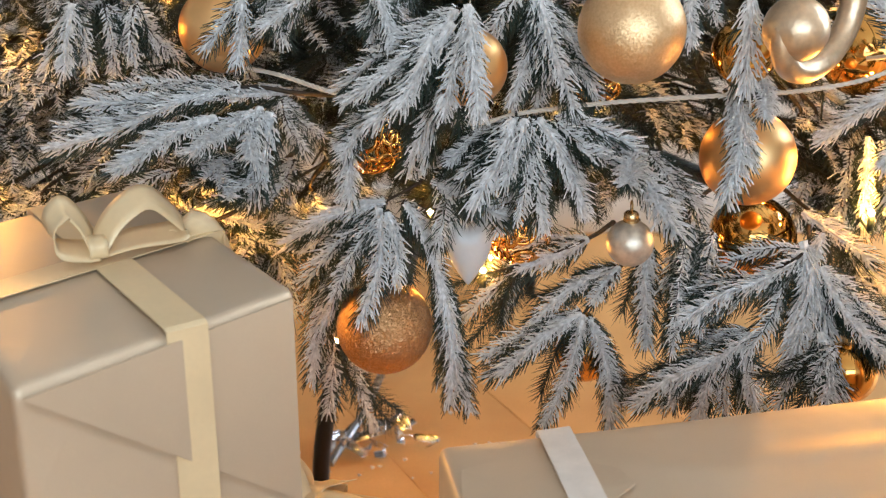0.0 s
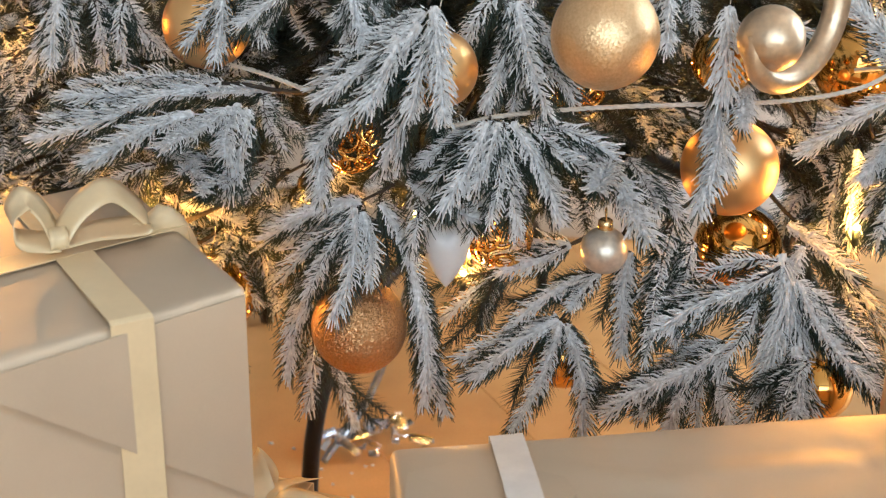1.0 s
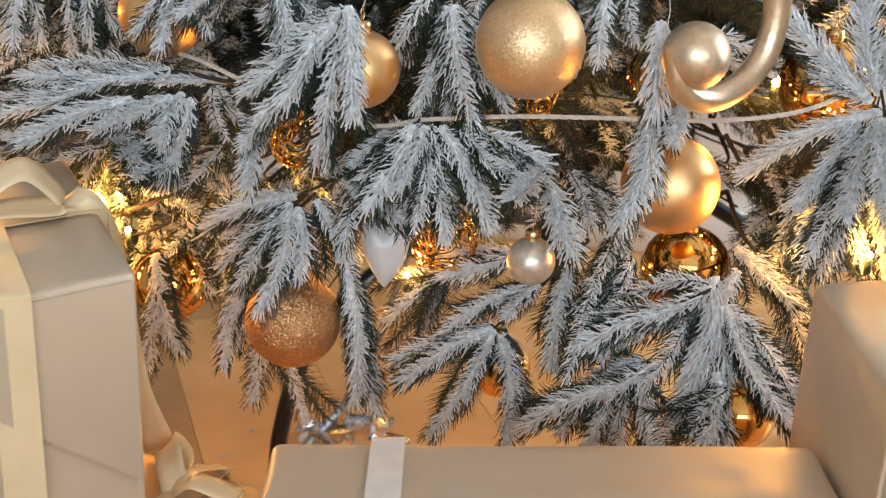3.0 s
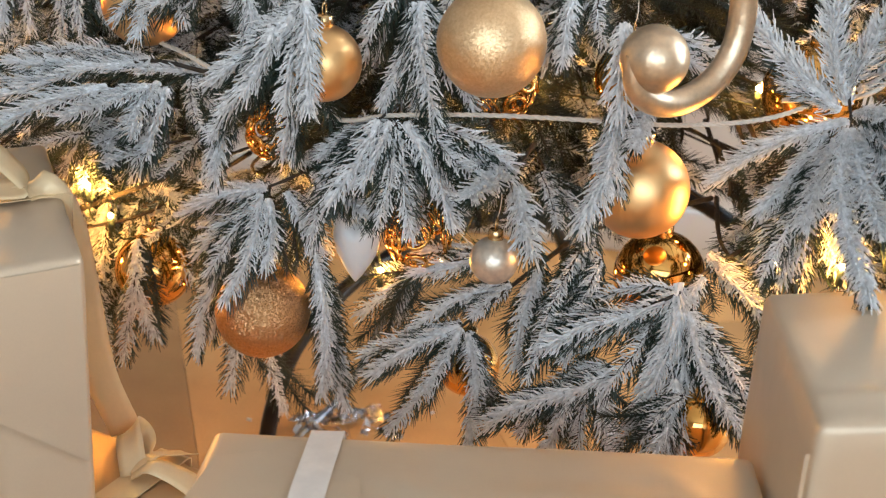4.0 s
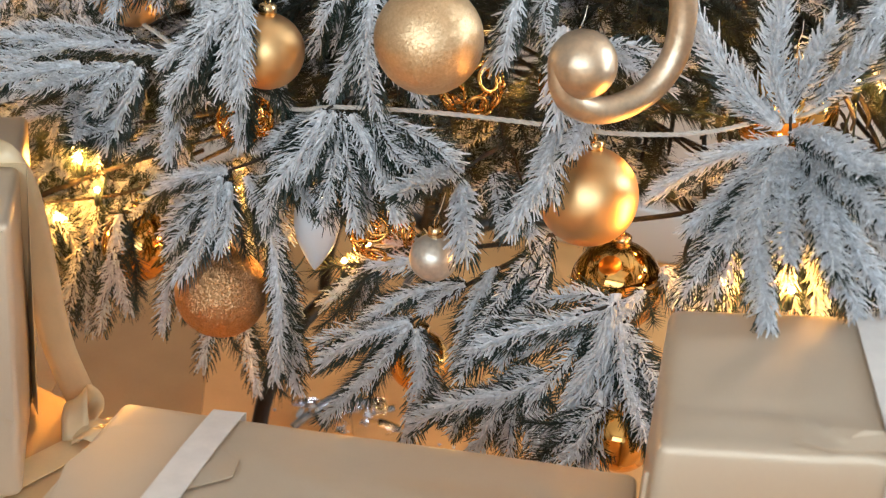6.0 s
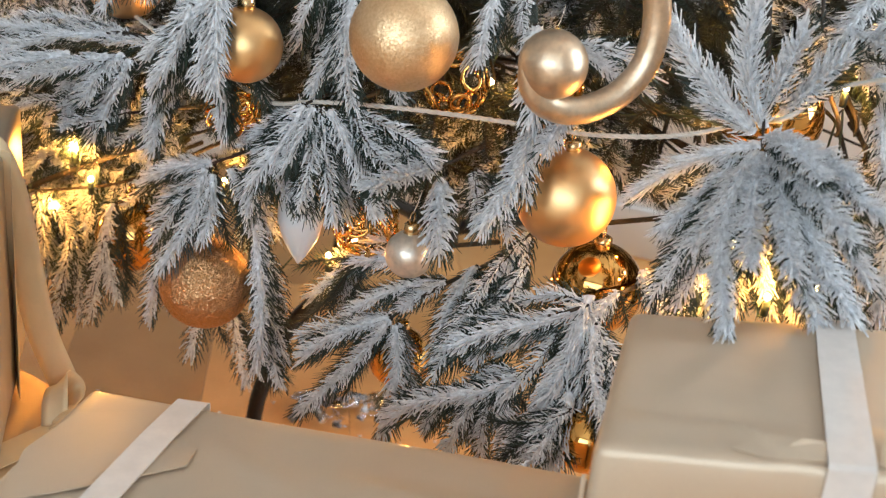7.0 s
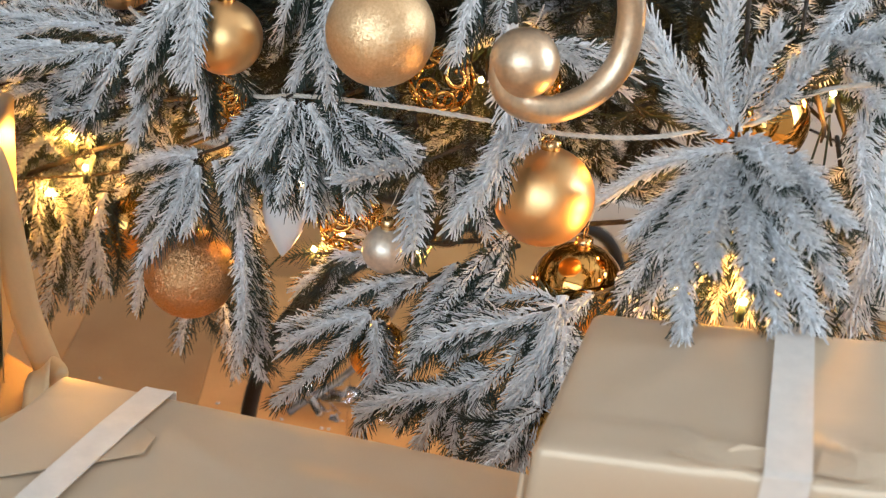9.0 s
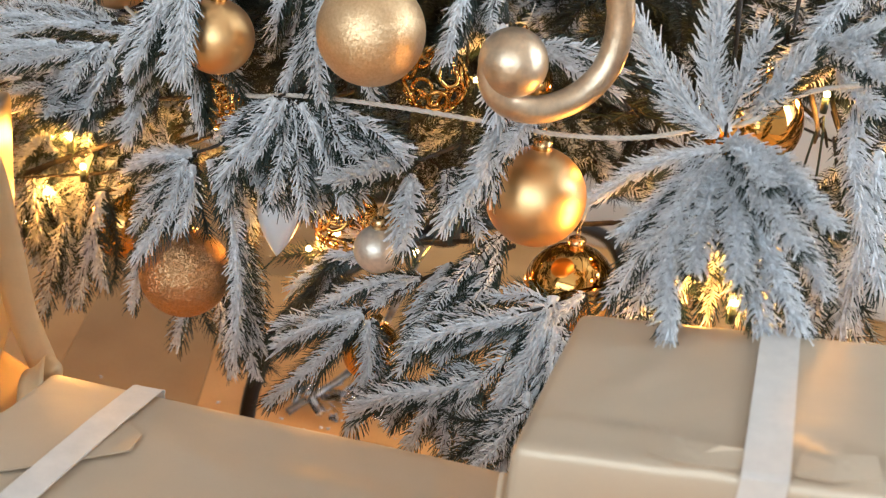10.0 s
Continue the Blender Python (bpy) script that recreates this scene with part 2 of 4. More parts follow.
def window(name, m, w, h):
    """Frame, mullion and two panes; local x across, z up."""
    root = tagged(new(name), "white framed window letting in daylight", "window", kind="structure")
    root.matrix_basis = m
    for a, b in (((-w / 2, 0), (-w / 2 + 0.06, h)), ((w / 2 - 0.06, 0), (w / 2, h)), ((-0.04, 0.06), (0.04, h - 0.06)), ((-w / 2 + 0.06, 0), (w / 2 - 0.06, 0.06)), ((-w / 2 + 0.06, h - 0.06), (w / 2 - 0.06, h))):
        ob = part("window_frame", block(bmesh.new(), a[0], -0.04, a[1], b[0], 0.04, b[1], 0.004), WALL, None)
        ob.parent = root
    for s in (-1, 1):
        ob = part("pane", block(bmesh.new(), min(s * 0.04, s * (w / 2 - 0.06)), -0.004, 0.06, max(s * 0.04, s * (w / 2 - 0.06)), 0.004, h - 0.06), PANE, None, smooth=False)
        ob.parent, ob.visible_shadow = root, False


window("window_1", pose(0.75, Y0 - 0.1, 0.42), 3.8, 2.0)
window("window_2", pose(X1 + 0.1, 1.72, 0.42, 0, 0, 90), 0.76, 1.78)

# ---- spruce twigs: one set of meshes, shared by all the twigs of the tree ----
def twig_mesh(length, level, seed):
    """A needle-covered shoot along +x, its flocked side towards +z. level: 0 bare, 1 dusted, 2 thickly flocked, 3
    dusted and plain, for the depth of the tree, 4 white all round. Levels 0 and 3 take the green with the tree's inner
    shade in its colour.
    """
    rng = np.random.default_rng(seed)
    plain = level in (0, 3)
    n = int(length * (1500, 2500, 3300, 1700, 4000)[level])
    t = np.clip((np.arange(n) + rng.uniform(-0.9, 0.9, n)) / n, 0, 1)
    bend = rng.uniform(-0.02, 0.16) * length
    side = rng.uniform(-0.10, 0.10) * length
    base = np.stack([t * length, side * np.sin(t * 3.1), bend * (0.25 - (t - 0.5) ** 2) * 2], 1)
    phi = np.arange(n) * 2.39996 + rng.normal(0, 0.25, n)
    key = np.sin(phi) + rng.normal(0, 0.16, n) + 0.28 * np.sin(t * length * 190 + seed)
    white = np.where(key > (9, 0.62, 0.30, 0.3, -0.25)[level], 2, np.where(key > (9, -0.1, -0.25, 9, -0.65)[level], 1, 0))
    tip_turn = 1 - 0.45 * t ** 7
    lean0 = np.radians(rng.normal(64, 5, n) + np.where(white == 2, rng.normal(0, 7, n), 0)) * tip_turn
    lean1 = np.radians(rng.normal(34, 5, n) + np.where(white == 2, rng.normal(2, 8, n), 0)) * tip_turn
    ln = rng.uniform(0.0170, 0.0225, n) * (1 - 0.15 * t ** 8) * (0.6 + 0.4 * np.minimum(1, t * 6)) * np.where(white == 2, rng.uniform(0.50, 0.88, n) * (1.12 if level == 4 else 1), 1.0)

    def way(lean):
        d = np.stack([np.cos(lean), np.sin(lean) * np.cos(phi), np.sin(lean) * np.sin(phi) * 0.62], 1)
        return d / np.linalg.norm(d, axis=1)[:, None]

    d0, d1 = way(lean0), way(lean1)
    cut = np.where(white == 1, rng.uniform(0.3, 0.6, n), 0.5)
    mid = base + d0 * (ln * cut)[:, None]
    tip = mid + d1 * (ln * (1 - cut))[:, None] + rng.normal(0, 0.0006, (n, 3))
    up = np.cross(d0, np.array([1.0, 0.02, 0.01]))
    up /= np.linalg.norm(up, axis=1)[:, None] + 1e-9
    v2 = np.cross(d0, up)
    r0 = np.where(white > 0, rng.uniform(0.0006, 0.0009, n), 0.00048) * (1.3 if plain else 1)
    r1 = np.where(white == 2, rng.uniform(0.00065, 0.00095, n), 0.0005)
    r2 = np.where(white == 2, rng.uniform(0.0003, 0.0007, n), 0.00024)
    per = 4 if plain else 9
    V = np.zeros((n, per, 3))
    for k in range(3):
        w = np.cos(2 * np.pi * k / 3) * up + np.sin(2 * np.pi * k / 3) * v2
        V[:, k] = base + w * r0[:, None]
        if not plain:
            V[:, 3 + k], V[:, 6 + k] = mid + w * r1[:, None], tip + w * r2[:, None]
    if plain:
        V[:, 3] = tip
    o = np.arange(n)[:, None] * per
    faces, slots = [], []
    for k in range(3):
        j = (k + 1) % 3
        if plain:
            faces += np.hstack([o + k, o + j, o + 3]).tolist()
        else:
            faces += np.hstack([o + k, o + j, o + 3 + j, o + 3 + k]).tolist()
            slots += (white > 0).astype(int).tolist()
            faces += np.hstack([o + 3 + k, o + 3 + j, o + 6 + j, o + 6 + k]).tolist()
        slots += (white == 2).astype(int).tolist()
    if not plain:
        faces += np.hstack([o + 6, o + 7, o + 8]).tolist()
        slots += (white == 2).astype(int).tolist()
    verts = V.reshape(-1, 3).tolist()
    ring, seg = len(verts), 9
    for i in range(seg):
        f = i / (seg - 1)
        r = (0.0011, 0.0014, 0.0030, 0.0012, 0.0034)[level] * (1.05 - 0.6 * f) * rng.uniform(0.8, 1.2)
        for k in range(6):
            a = 2 * math.pi * k / 6
            verts.append((f * length, side * math.sin(f * 3.1) + r * math.cos(a), bend * (0.25 - (f - 0.5) ** 2) * 2 + r * math.sin(a)))
    for i in range(seg - 1):
        for k in range(6):
            a, b = ring + i * 6 + k, ring + i * 6 + (k + 1) % 6
            faces.append((a, b, b + 6, a + 6))
            slots.append(1 if level in (2, 4) and k in (0, 1, 2) else 2)
    return mesh_of("twig", verts, faces, [INNER_SHADED if plain else GREEN, FROST, BARK], slots, smooth=False)


SIZES = (0.06, 0.09, 0.125, 0.165)
TWIGS = {(lv, s): [twig_mesh(s, lv, 100 * lv + 10 * i + k) for k in range(5)] for lv in (0, 1, 2, 3, 4) for i, s in enumerate(SIZES)}
VIEWER = Vector((0.1, -0.62, 0.78))


def twig(parent, a, b, level=2, face=None):
    """A shoot from a to b under a branch."""
    a, b = Vector(a), Vector(b)
    d = b - a
    s = min(SIZES, key=lambda q: abs(q - d.length))
    x = d.normalized()
    f = Vector(face) if face is not None else VIEWER + Vector((random.uniform(-0.3, 0.3), 0, random.uniform(-0.2, 0.2)))
    z = (f - x * f.dot(x)).normalized()
    y = z.cross(x)
    ob = new("twig", random.choice(TWIGS[level, s]))
    k = d.length / s
    kk = min(max(k, 0.85), 1.15)
    m = Matrix((x * k, y * kk, z * kk)).transposed().to_4x4()
    m.translation = a
    ob.matrix_basis = m
    ob.parent = parent
    return ob


tree = thing("christmas_tree", (-0.02, 1.48, 0), "flocked artificial spruce with snowy white needle tips", "christmas tree")
UNTREE = tree.matrix_basis.inverted()


def pair(parent, a, b, level=2):
    """A flocked shoot with a darker one growing behind it."""
    twig(parent, a, b, level)
    a, b = Vector(a), Vector(b)
    for k in range(2):
        off = Vector((random.uniform(-0.03, 0.03), random.uniform(0.014, 0.04), random.uniform(-0.02, 0.012)))
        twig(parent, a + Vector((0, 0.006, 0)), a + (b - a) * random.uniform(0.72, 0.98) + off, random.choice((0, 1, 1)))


def branch(pts, r=0.0027, level=2, mat=None):
    """A woody stem through pts, on which twigs grow. Its frame is the world's."""
    bm = bmesh.new()
    p = spline(pts, max(6, 4 * len(pts)))
    tube(bm, p, [r * (1 - 0.6 * i / (len(p) - 1)) for i in range(len(p))], 7)
    ob = part("branch", bm, mat or BARK, None)
    ob.parent, ob.matrix_parent_inverse = tree, UNTREE
    return ob


# gaps in the foliage, through which the wall and the hidden ornaments show: from, to, radius
OPENINGS = [
    ((0.312, 1.06, 0.521), (0.294, 1.8, 0.316), 0.022),
    ((0.315, 1.06, 0.447), (0.300, 1.8, 0.188), 0.022),
    ((0.449, 1.06, 0.562), (0.366, 1.8, 0.362), 0.024),
    ((0.303, 1.06, 0.456), (0.105, 1.8, 0.172), 0.020),
    ((-0.127, 1.06, 0.465), (-0.215, 1.8, 0.238), 0.020),
    ((-0.235, 1.06, 0.557), (-0.398, 1.8, 0.395), 0.014),
    ((0.195, 1.06, 0.463), (0.332, 1.8, 0.234), 0.013),
    ((0.200, 1.06, 0.411), (0.101, 1.8, 0.126), 0.022),
    ((0.075, 1.06, 0.389), (0.127, 1.8, 0.109), 0.022),
    ((-0.128, 1.06, 0.379), (-0.339, 1.8, 0.085), 0.022),
    ((0.383, 1.06, 0.353), (0.534, 1.8, 0.040), 0.026),
    ((0.338, 1.06, 0.365), (0.340, 1.8, 0.046), 0.022),
    ((0.158, 1.06, 0.569), (0.029, 1.8, 0.399), 0.015),
    ((0.430, 0.99, 0.580), (0.419, 1.09, 0.553), 0.026),
    ((0.372, 0.99, 0.568), (0.369, 1.09, 0.545), 0.020),
]


def in_opening(a, b):
    """Whether a shoot from a to b grows across one of the gaps."""
    for p, q, r in OPENINGS:
        p, q = Vector(p), Vector(q)
        for i in range(5):
            c = a.lerp(b, i / 4)
            f = min(1.0, max(0.0, (c - p).dot(q - p) / (q - p).length_squared))
            if (c - p.lerp(q, f)).length < r + 0.008:
                return True
    return False


def spray(base, tip, n=6, level=2, reach=0.085, droop=0.35, lead=0.1, seed=None):
    """A branch with shoots on both sides and one at its end."""
    a, b = Vector(base), Vector(tip)
    d = (b - a).normalized()
    mid = a.lerp(b, 0.5) + Vector((0, 0, 0.012))
    end = b - d * lead
    stem = branch([a, mid, end], level=level)
    out = d.cross(Vector((0, 0, 1)))
    out = out.normalized() if out.length > 0.1 else Vector((1, 0, 0))
    if not in_opening(end, b):
        twig(stem, end, b, level)
    for i in range(n):
        f = 0.25 + 0.75 * (i + 0.5) / n
        s = 1 if i % 2 else -1
        o = a.lerp(mid, f * 2) if f < 0.5 else mid.lerp(end, f * 2 - 1)
        w = (d * random.uniform(0.55, 0.9) + out * s * random.uniform(0.55, 0.95) + Vector((0, 0, -droop * random.uniform(0.4, 1.4)))).normalized()
        e = o + w * reach * random.uniform(0.7, 1.25) * (1.15 - 0.35 * f)
        if not in_opening(o, e):
            twig(stem, o, e, level)
    return stem


# trunk and stand
TX, TY = -0.02, 1.48
bm = bmesh.new()
tube(bm, spline([(TX, TY, 0.22), (TX + 0.003, TY, 0.8), (TX, TY, 1.9)], 14), [0.024 - 0.0012 * i for i in range(14)], 12)
ob = part("trunk", bm, BARK, None)
ob.parent, ob.matrix_parent_inverse = tree, UNTREE
LOW, HIGH = (0.235, 0.215, 0.165, 0.09, 0.006), (0.37, 0.355, 0.26, 0.12, 0.006)
for ex, ey, arch in ((-0.140, 1.225, LOW), (0.52, 1.50, HIGH), (0.14, 1.85, LOW), (-0.28, 1.72, LOW)):
    p = [Vector((TX + (ex - TX) * f, TY + (ey - TY) * f, z)) for f, z in zip((0.06, 0.45, 0.80, 0.95, 1), arch)]
    ob = part("stand_leg", tube(bmesh.new(), spline(p, 20), 0.0098, 10), BLACK, None, "black metal tree stand leg")
    ob.parent, ob.matrix_parent_inverse = tree, UNTREE

brace = part("stand_brace", tube(bmesh.new(), spline([(-0.136, 1.320, 0.005), (-0.129, 1.333, 0.012), (-0.086, 1.415, 0.055), (-0.04, 1.46, 0.20), (-0.02, 1.48, 0.34)], 16), 0.005, 8), STEEL, None, "thin scuffed steel brace")
brace.parent, brace.matrix_parent_inverse = tree, UNTREE

# inner tiers, bare to lightly dusted
rng = random.Random(5)
for tier in range(9):
    z0 = 0.42 + tier * 0.045 + max(0, tier - 6) * 0.09
    for k in range(15):
        az = radians(184 + (k + 0.5 * (tier % 2)) * 172 / 14.5 + rng.uniform(-5, 5))
        ln = rng.uniform(0.30, 0.44) - max(0, tier - 6) * 0.03
        c, s = math.cos(az), math.sin(az)
        ln *= 1 + (0.6 if c > 0 else 0.3) * c * c
        a = Vector((TX + 0.02 * c, TY + 0.02 * s, z0 + 0.05))
        b = a + Vector((c * ln, s * ln, rng.uniform(-0.11, -0.01)))
        b.z = max(b.z, 0.385)
        random.seed(tier * 100 + k)
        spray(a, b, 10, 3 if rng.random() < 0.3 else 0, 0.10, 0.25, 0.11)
# thicket behind the front sprays
for k in range(84):
    x = -0.56 + 1.24 * ((k * 0.618034) % 1)
    z = 0.405 + 0.27 * rng.random()
    y = 1.12 + 0.10 * rng.random() + 0.12 * abs(x - 0.08)
    random.seed(3000 + k)
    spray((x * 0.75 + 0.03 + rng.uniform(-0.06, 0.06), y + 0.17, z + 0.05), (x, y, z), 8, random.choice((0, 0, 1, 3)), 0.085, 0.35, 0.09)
# low thickets: to the left, in the middle and to the right of the copper and gold balls
for n, x0, x1, y0, z0, z1 in ((48, -0.56, -0.13, 1.04, 0.30, 0.50), (20, -0.10, 0.34, 1.13, 0.375, 0.45), (34, 0.34, 0.72, 1.06, 0.36, 0.56), (16, -0.56, -0.20, 1.08, 0.50, 0.62)):
    for k in range(n):
        x = x0 + (x1 - x0) * ((k * 0.618034 + 0.1) % 1)
        y, z = y0 + 0.09 * rng.random(), z0 + (z1 - z0) * rng.random()
        random.seed(int(5000 + 100 * x0 + k))
        spray((x * 0.85 + 0.02, y + 0.16, z + 0.055), (x, y, z), 7, random.choice((0, 1, 3, 3)), 0.075, 0.45, 0.085)
# the tree's flanks and far side
for tier in range(5):
    for k in range(9):
        az = radians(-14 + k * 26 + tier * 11)
        c, s = math.cos(az), math.sin(az)
        a = Vector((TX, TY, 0.46 + tier * 0.13))
        random.seed(900 + tier * 10 + k)
        spray(a, a + Vector((c * 0.48, s * 0.48, -0.06)), 8, 3, 0.1, 0.3, 0.11)

# upper tiers, out to the tree's tip
for tier in range(9):
    z0, ln = 1.02 + tier * 0.10, 0.46 - tier * 0.045
    for k in range(11):
        az = radians(k * 360 / 11 + tier * 19)
        a = Vector((TX, TY, z0))
        random.seed(7000 + tier * 20 + k)
        spray(a, a + Vector((math.cos(az) * ln, math.sin(az) * ln, -0.07)), 4, 3, 0.1, 0.3, min(0.1, ln * 0.5))

# FRONT SPRAYS
random.seed(42)

# low spray by the small pearl
b = branch([(0.192, 1.160, 0.375), (0.156, 1.030, 0.375), (0.121, 0.996, 0.346)])
pair(b, (0.121, 0.997, 0.347), (0.052, 0.975, 0.300), 2)
pair(b, (0.122, 0.995, 0.346), (0.083, 0.912, 0.286), 2)
pair(b, (0.127, 0.995, 0.342), (0.142, 0.950, 0.263), 2)
pair(b, (0.146, 1.030, 0.374), (0.079, 0.997, 0.335), 2)
pair(b, (0.182, 1.030, 0.398), (0.175, 0.974, 0.329), 2)
pair(b, (0.156, 1.030, 0.377), (0.130, 1.000, 0.356), 2)
b = branch([(0.165, 1.140, 0.380), (0.131, 1.060, 0.393), (0.067, 1.040, 0.372)])
pair(b, (0.131, 1.060, 0.393), (0.069, 1.035, 0.374), 2)
pair(b, (0.067, 1.040, 0.372), (0.021, 1.030, 0.303), 0)
pair(b, (0.066, 1.040, 0.373), (0.006, 1.050, 0.349), 0)
pair(b, (0.069, 1.040, 0.373), (0.052, 1.020, 0.318), 0)
# shoots about the pearl
b = branch([(0.158, 1.100, 0.486), (0.156, 1.000, 0.492)])
twig(b, (0.156, 0.990, 0.498), (0.139, 0.895, 0.499), 4)
twig(b, (0.160, 0.985, 0.485), (0.185, 0.930, 0.447), 4)
pair(b, (0.151, 1.000, 0.504), (0.124, 0.950, 0.503), 2)
pair(b, (0.175, 1.020, 0.485), (0.196, 0.980, 0.456), 1)
# broad low spray
b = branch([(0.434, 1.270, 0.410), (0.332, 1.060, 0.413), (0.298, 0.960, 0.419), (0.251, 0.953, 0.395)])
pair(b, (0.298, 0.960, 0.419), (0.246, 0.945, 0.393), 2)
pair(b, (0.255, 0.955, 0.397), (0.198, 0.948, 0.361), 2)
pair(b, (0.281, 0.955, 0.392), (0.251, 0.936, 0.341), 1)
twig(b, (0.303, 0.950, 0.409), (0.278, 0.915, 0.327), 4)
pair(b, (0.298, 0.955, 0.411), (0.283, 0.930, 0.357), 2)
pair(b, (0.309, 0.950, 0.409), (0.361, 0.872, 0.350), 2)
pair(b, (0.312, 0.945, 0.397), (0.343, 0.900, 0.356), 2)
twig(b, (0.298, 0.970, 0.424), (0.315, 0.930, 0.365), 4)
pair(b, (0.304, 0.950, 0.394), (0.313, 0.920, 0.350), 1)
pair(b, (0.314, 0.940, 0.380), (0.368, 0.870, 0.334), 1)
pair(b, (0.317, 0.980, 0.427), (0.299, 0.945, 0.396), 2)
b = branch([(0.307, 0.980, 0.360), (0.276, 0.945, 0.364), (0.238, 0.938, 0.338)])
pair(b, (0.255, 0.942, 0.353), (0.207, 0.930, 0.324), 2)
pair(b, (0.220, 0.932, 0.332), (0.163, 0.922, 0.298), 2)
pair(b, (0.246, 0.940, 0.346), (0.265, 0.935, 0.282), 2)
pair(b, (0.225, 0.935, 0.328), (0.211, 0.923, 0.280), 2)
pair(b, (0.239, 0.940, 0.332), (0.239, 0.935, 0.276), 1)
pair(b, (0.211, 0.930, 0.329), (0.192, 0.925, 0.294), 1)
b = branch([(0.319, 1.200, 0.423), (0.220, 1.045, 0.430), (0.207, 0.990, 0.388)])
pair(b, (0.221, 1.045, 0.431), (0.189, 0.935, 0.337), 1)
pair(b, (0.232, 1.010, 0.418), (0.215, 0.960, 0.348), 1)
pair(b, (0.218, 1.040, 0.426), (0.194, 1.000, 0.372), 2)
b = branch([(0.323, 1.000, 0.353), (0.307, 0.920, 0.359)])
pair(b, (0.307, 0.900, 0.349), (0.273, 0.860, 0.325), 0)
pair(b, (0.305, 0.900, 0.354), (0.293, 0.853, 0.327), 2)
pair(b, (0.305, 0.920, 0.364), (0.308, 0.870, 0.319), 2)
pair(b, (0.312, 0.900, 0.360), (0.287, 0.870, 0.334), 1)
b = branch([(0.325, 1.250, 0.408), (0.331, 1.100, 0.414), (0.360, 1.080, 0.397)])
pair(b, (0.331, 1.100, 0.414), (0.403, 1.060, 0.346), 1)
pair(b, (0.360, 1.080, 0.397), (0.404, 1.020, 0.300), 1)
pair(b, (0.320, 1.050, 0.421), (0.365, 1.000, 0.397), 2)
pair(b, (0.350, 1.100, 0.421), (0.385, 1.050, 0.431), 1)
# shoot over the matte gold ball
b = branch([(0.247, 1.100, 0.543), (0.233, 0.990, 0.550)])
twig(b, (0.233, 0.985, 0.550), (0.219, 0.922, 0.477), 4)
twig(b, (0.235, 0.985, 0.548), (0.243, 0.950, 0.500), 4)
twig(b, (0.257, 0.985, 0.562), (0.251, 0.950, 0.536), 4)
twig(b, (0.234, 0.955, 0.628), (0.237, 0.962, 0.557), 4)
pair(b, (0.255, 0.970, 0.613), (0.293, 0.985, 0.591), 2)
# hanging spray over the copper ball
b = branch([(0.044, 1.150, 0.507), (0.016, 1.000, 0.499), (-0.018, 0.982, 0.473), (-0.046, 0.976, 0.458)])
pair(b, (-0.047, 0.980, 0.456), (-0.132, 1.000, 0.411), 2)
pair(b, (-0.049, 0.980, 0.451), (-0.119, 1.000, 0.376), 1)
pair(b, (-0.053, 0.975, 0.452), (-0.067, 0.930, 0.373), 2)
pair(b, (-0.046, 0.976, 0.448), (-0.039, 0.950, 0.397), 2)
pair(b, (-0.032, 0.980, 0.455), (-0.003, 0.985, 0.379), 2)
pair(b, (-0.006, 0.985, 0.392), (0.005, 0.975, 0.272), 2)
pair(b, (0.001, 0.990, 0.380), (0.025, 0.985, 0.261), 2)
pair(b, (-0.086, 1.000, 0.400), (-0.114, 0.985, 0.289), 2)
pair(b, (-0.009, 0.980, 0.474), (0.048, 0.955, 0.451), 2)
pair(b, (-0.029, 0.985, 0.476), (0.031, 0.970, 0.494), 2)
pair(b, (-0.067, 0.985, 0.428), (-0.103, 0.985, 0.341), 1)
pair(b, (-0.000, 0.985, 0.483), (-0.005, 0.965, 0.425), 1)
b = branch([(-0.129, 1.120, 0.327), (-0.104, 1.065, 0.288)])
pair(b, (-0.103, 1.060, 0.290), (-0.108, 1.045, 0.226), 1)
pair(b, (-0.091, 1.090, 0.266), (-0.070, 1.090, 0.185), 1)
pair(b, (-0.164, 1.110, 0.375), (-0.142, 1.080, 0.310), 1)
pair(b, (-0.197, 1.040, 0.367), (-0.164, 1.005, 0.290), 2)
pair(b, (-0.189, 1.090, 0.369), (-0.154, 1.070, 0.322), 1)
# fan under the cord
b = branch([(0.065, 1.100, 0.536), (0.057, 0.945, 0.538)])
pair(b, (0.055, 0.945, 0.536), (0.022, 0.925, 0.472), 2)
pair(b, (0.064, 0.945, 0.536), (0.047, 0.930, 0.487), 2)
pair(b, (0.061, 0.945, 0.535), (0.058, 0.940, 0.454), 1)
pair(b, (0.068, 0.948, 0.535), (0.082, 0.955, 0.443), 1)
pair(b, (0.074, 0.950, 0.535), (0.114, 0.965, 0.451), 2)
pair(b, (0.088, 0.965, 0.530), (0.141, 0.950, 0.494), 1)
pair(b, (0.040, 0.960, 0.528), (0.005, 0.955, 0.497), 2)
# long flat bough
b = branch([(-0.096, 1.200, 0.491), (-0.123, 1.054, 0.529), (-0.168, 1.020, 0.543), (-0.223, 1.000, 0.531)])
pair(b, (-0.220, 1.000, 0.531), (-0.321, 0.990, 0.499), 2)
pair(b, (-0.168, 1.020, 0.542), (-0.303, 1.020, 0.529), 2)
pair(b, (-0.130, 1.050, 0.530), (-0.198, 1.000, 0.536), 2)
pair(b, (-0.179, 1.010, 0.541), (-0.252, 0.980, 0.519), 2)
twig(b, (-0.180, 0.960, 0.532), (-0.243, 0.895, 0.508), 4)
twig(b, (-0.153, 0.975, 0.533), (-0.189, 0.905, 0.521), 4)
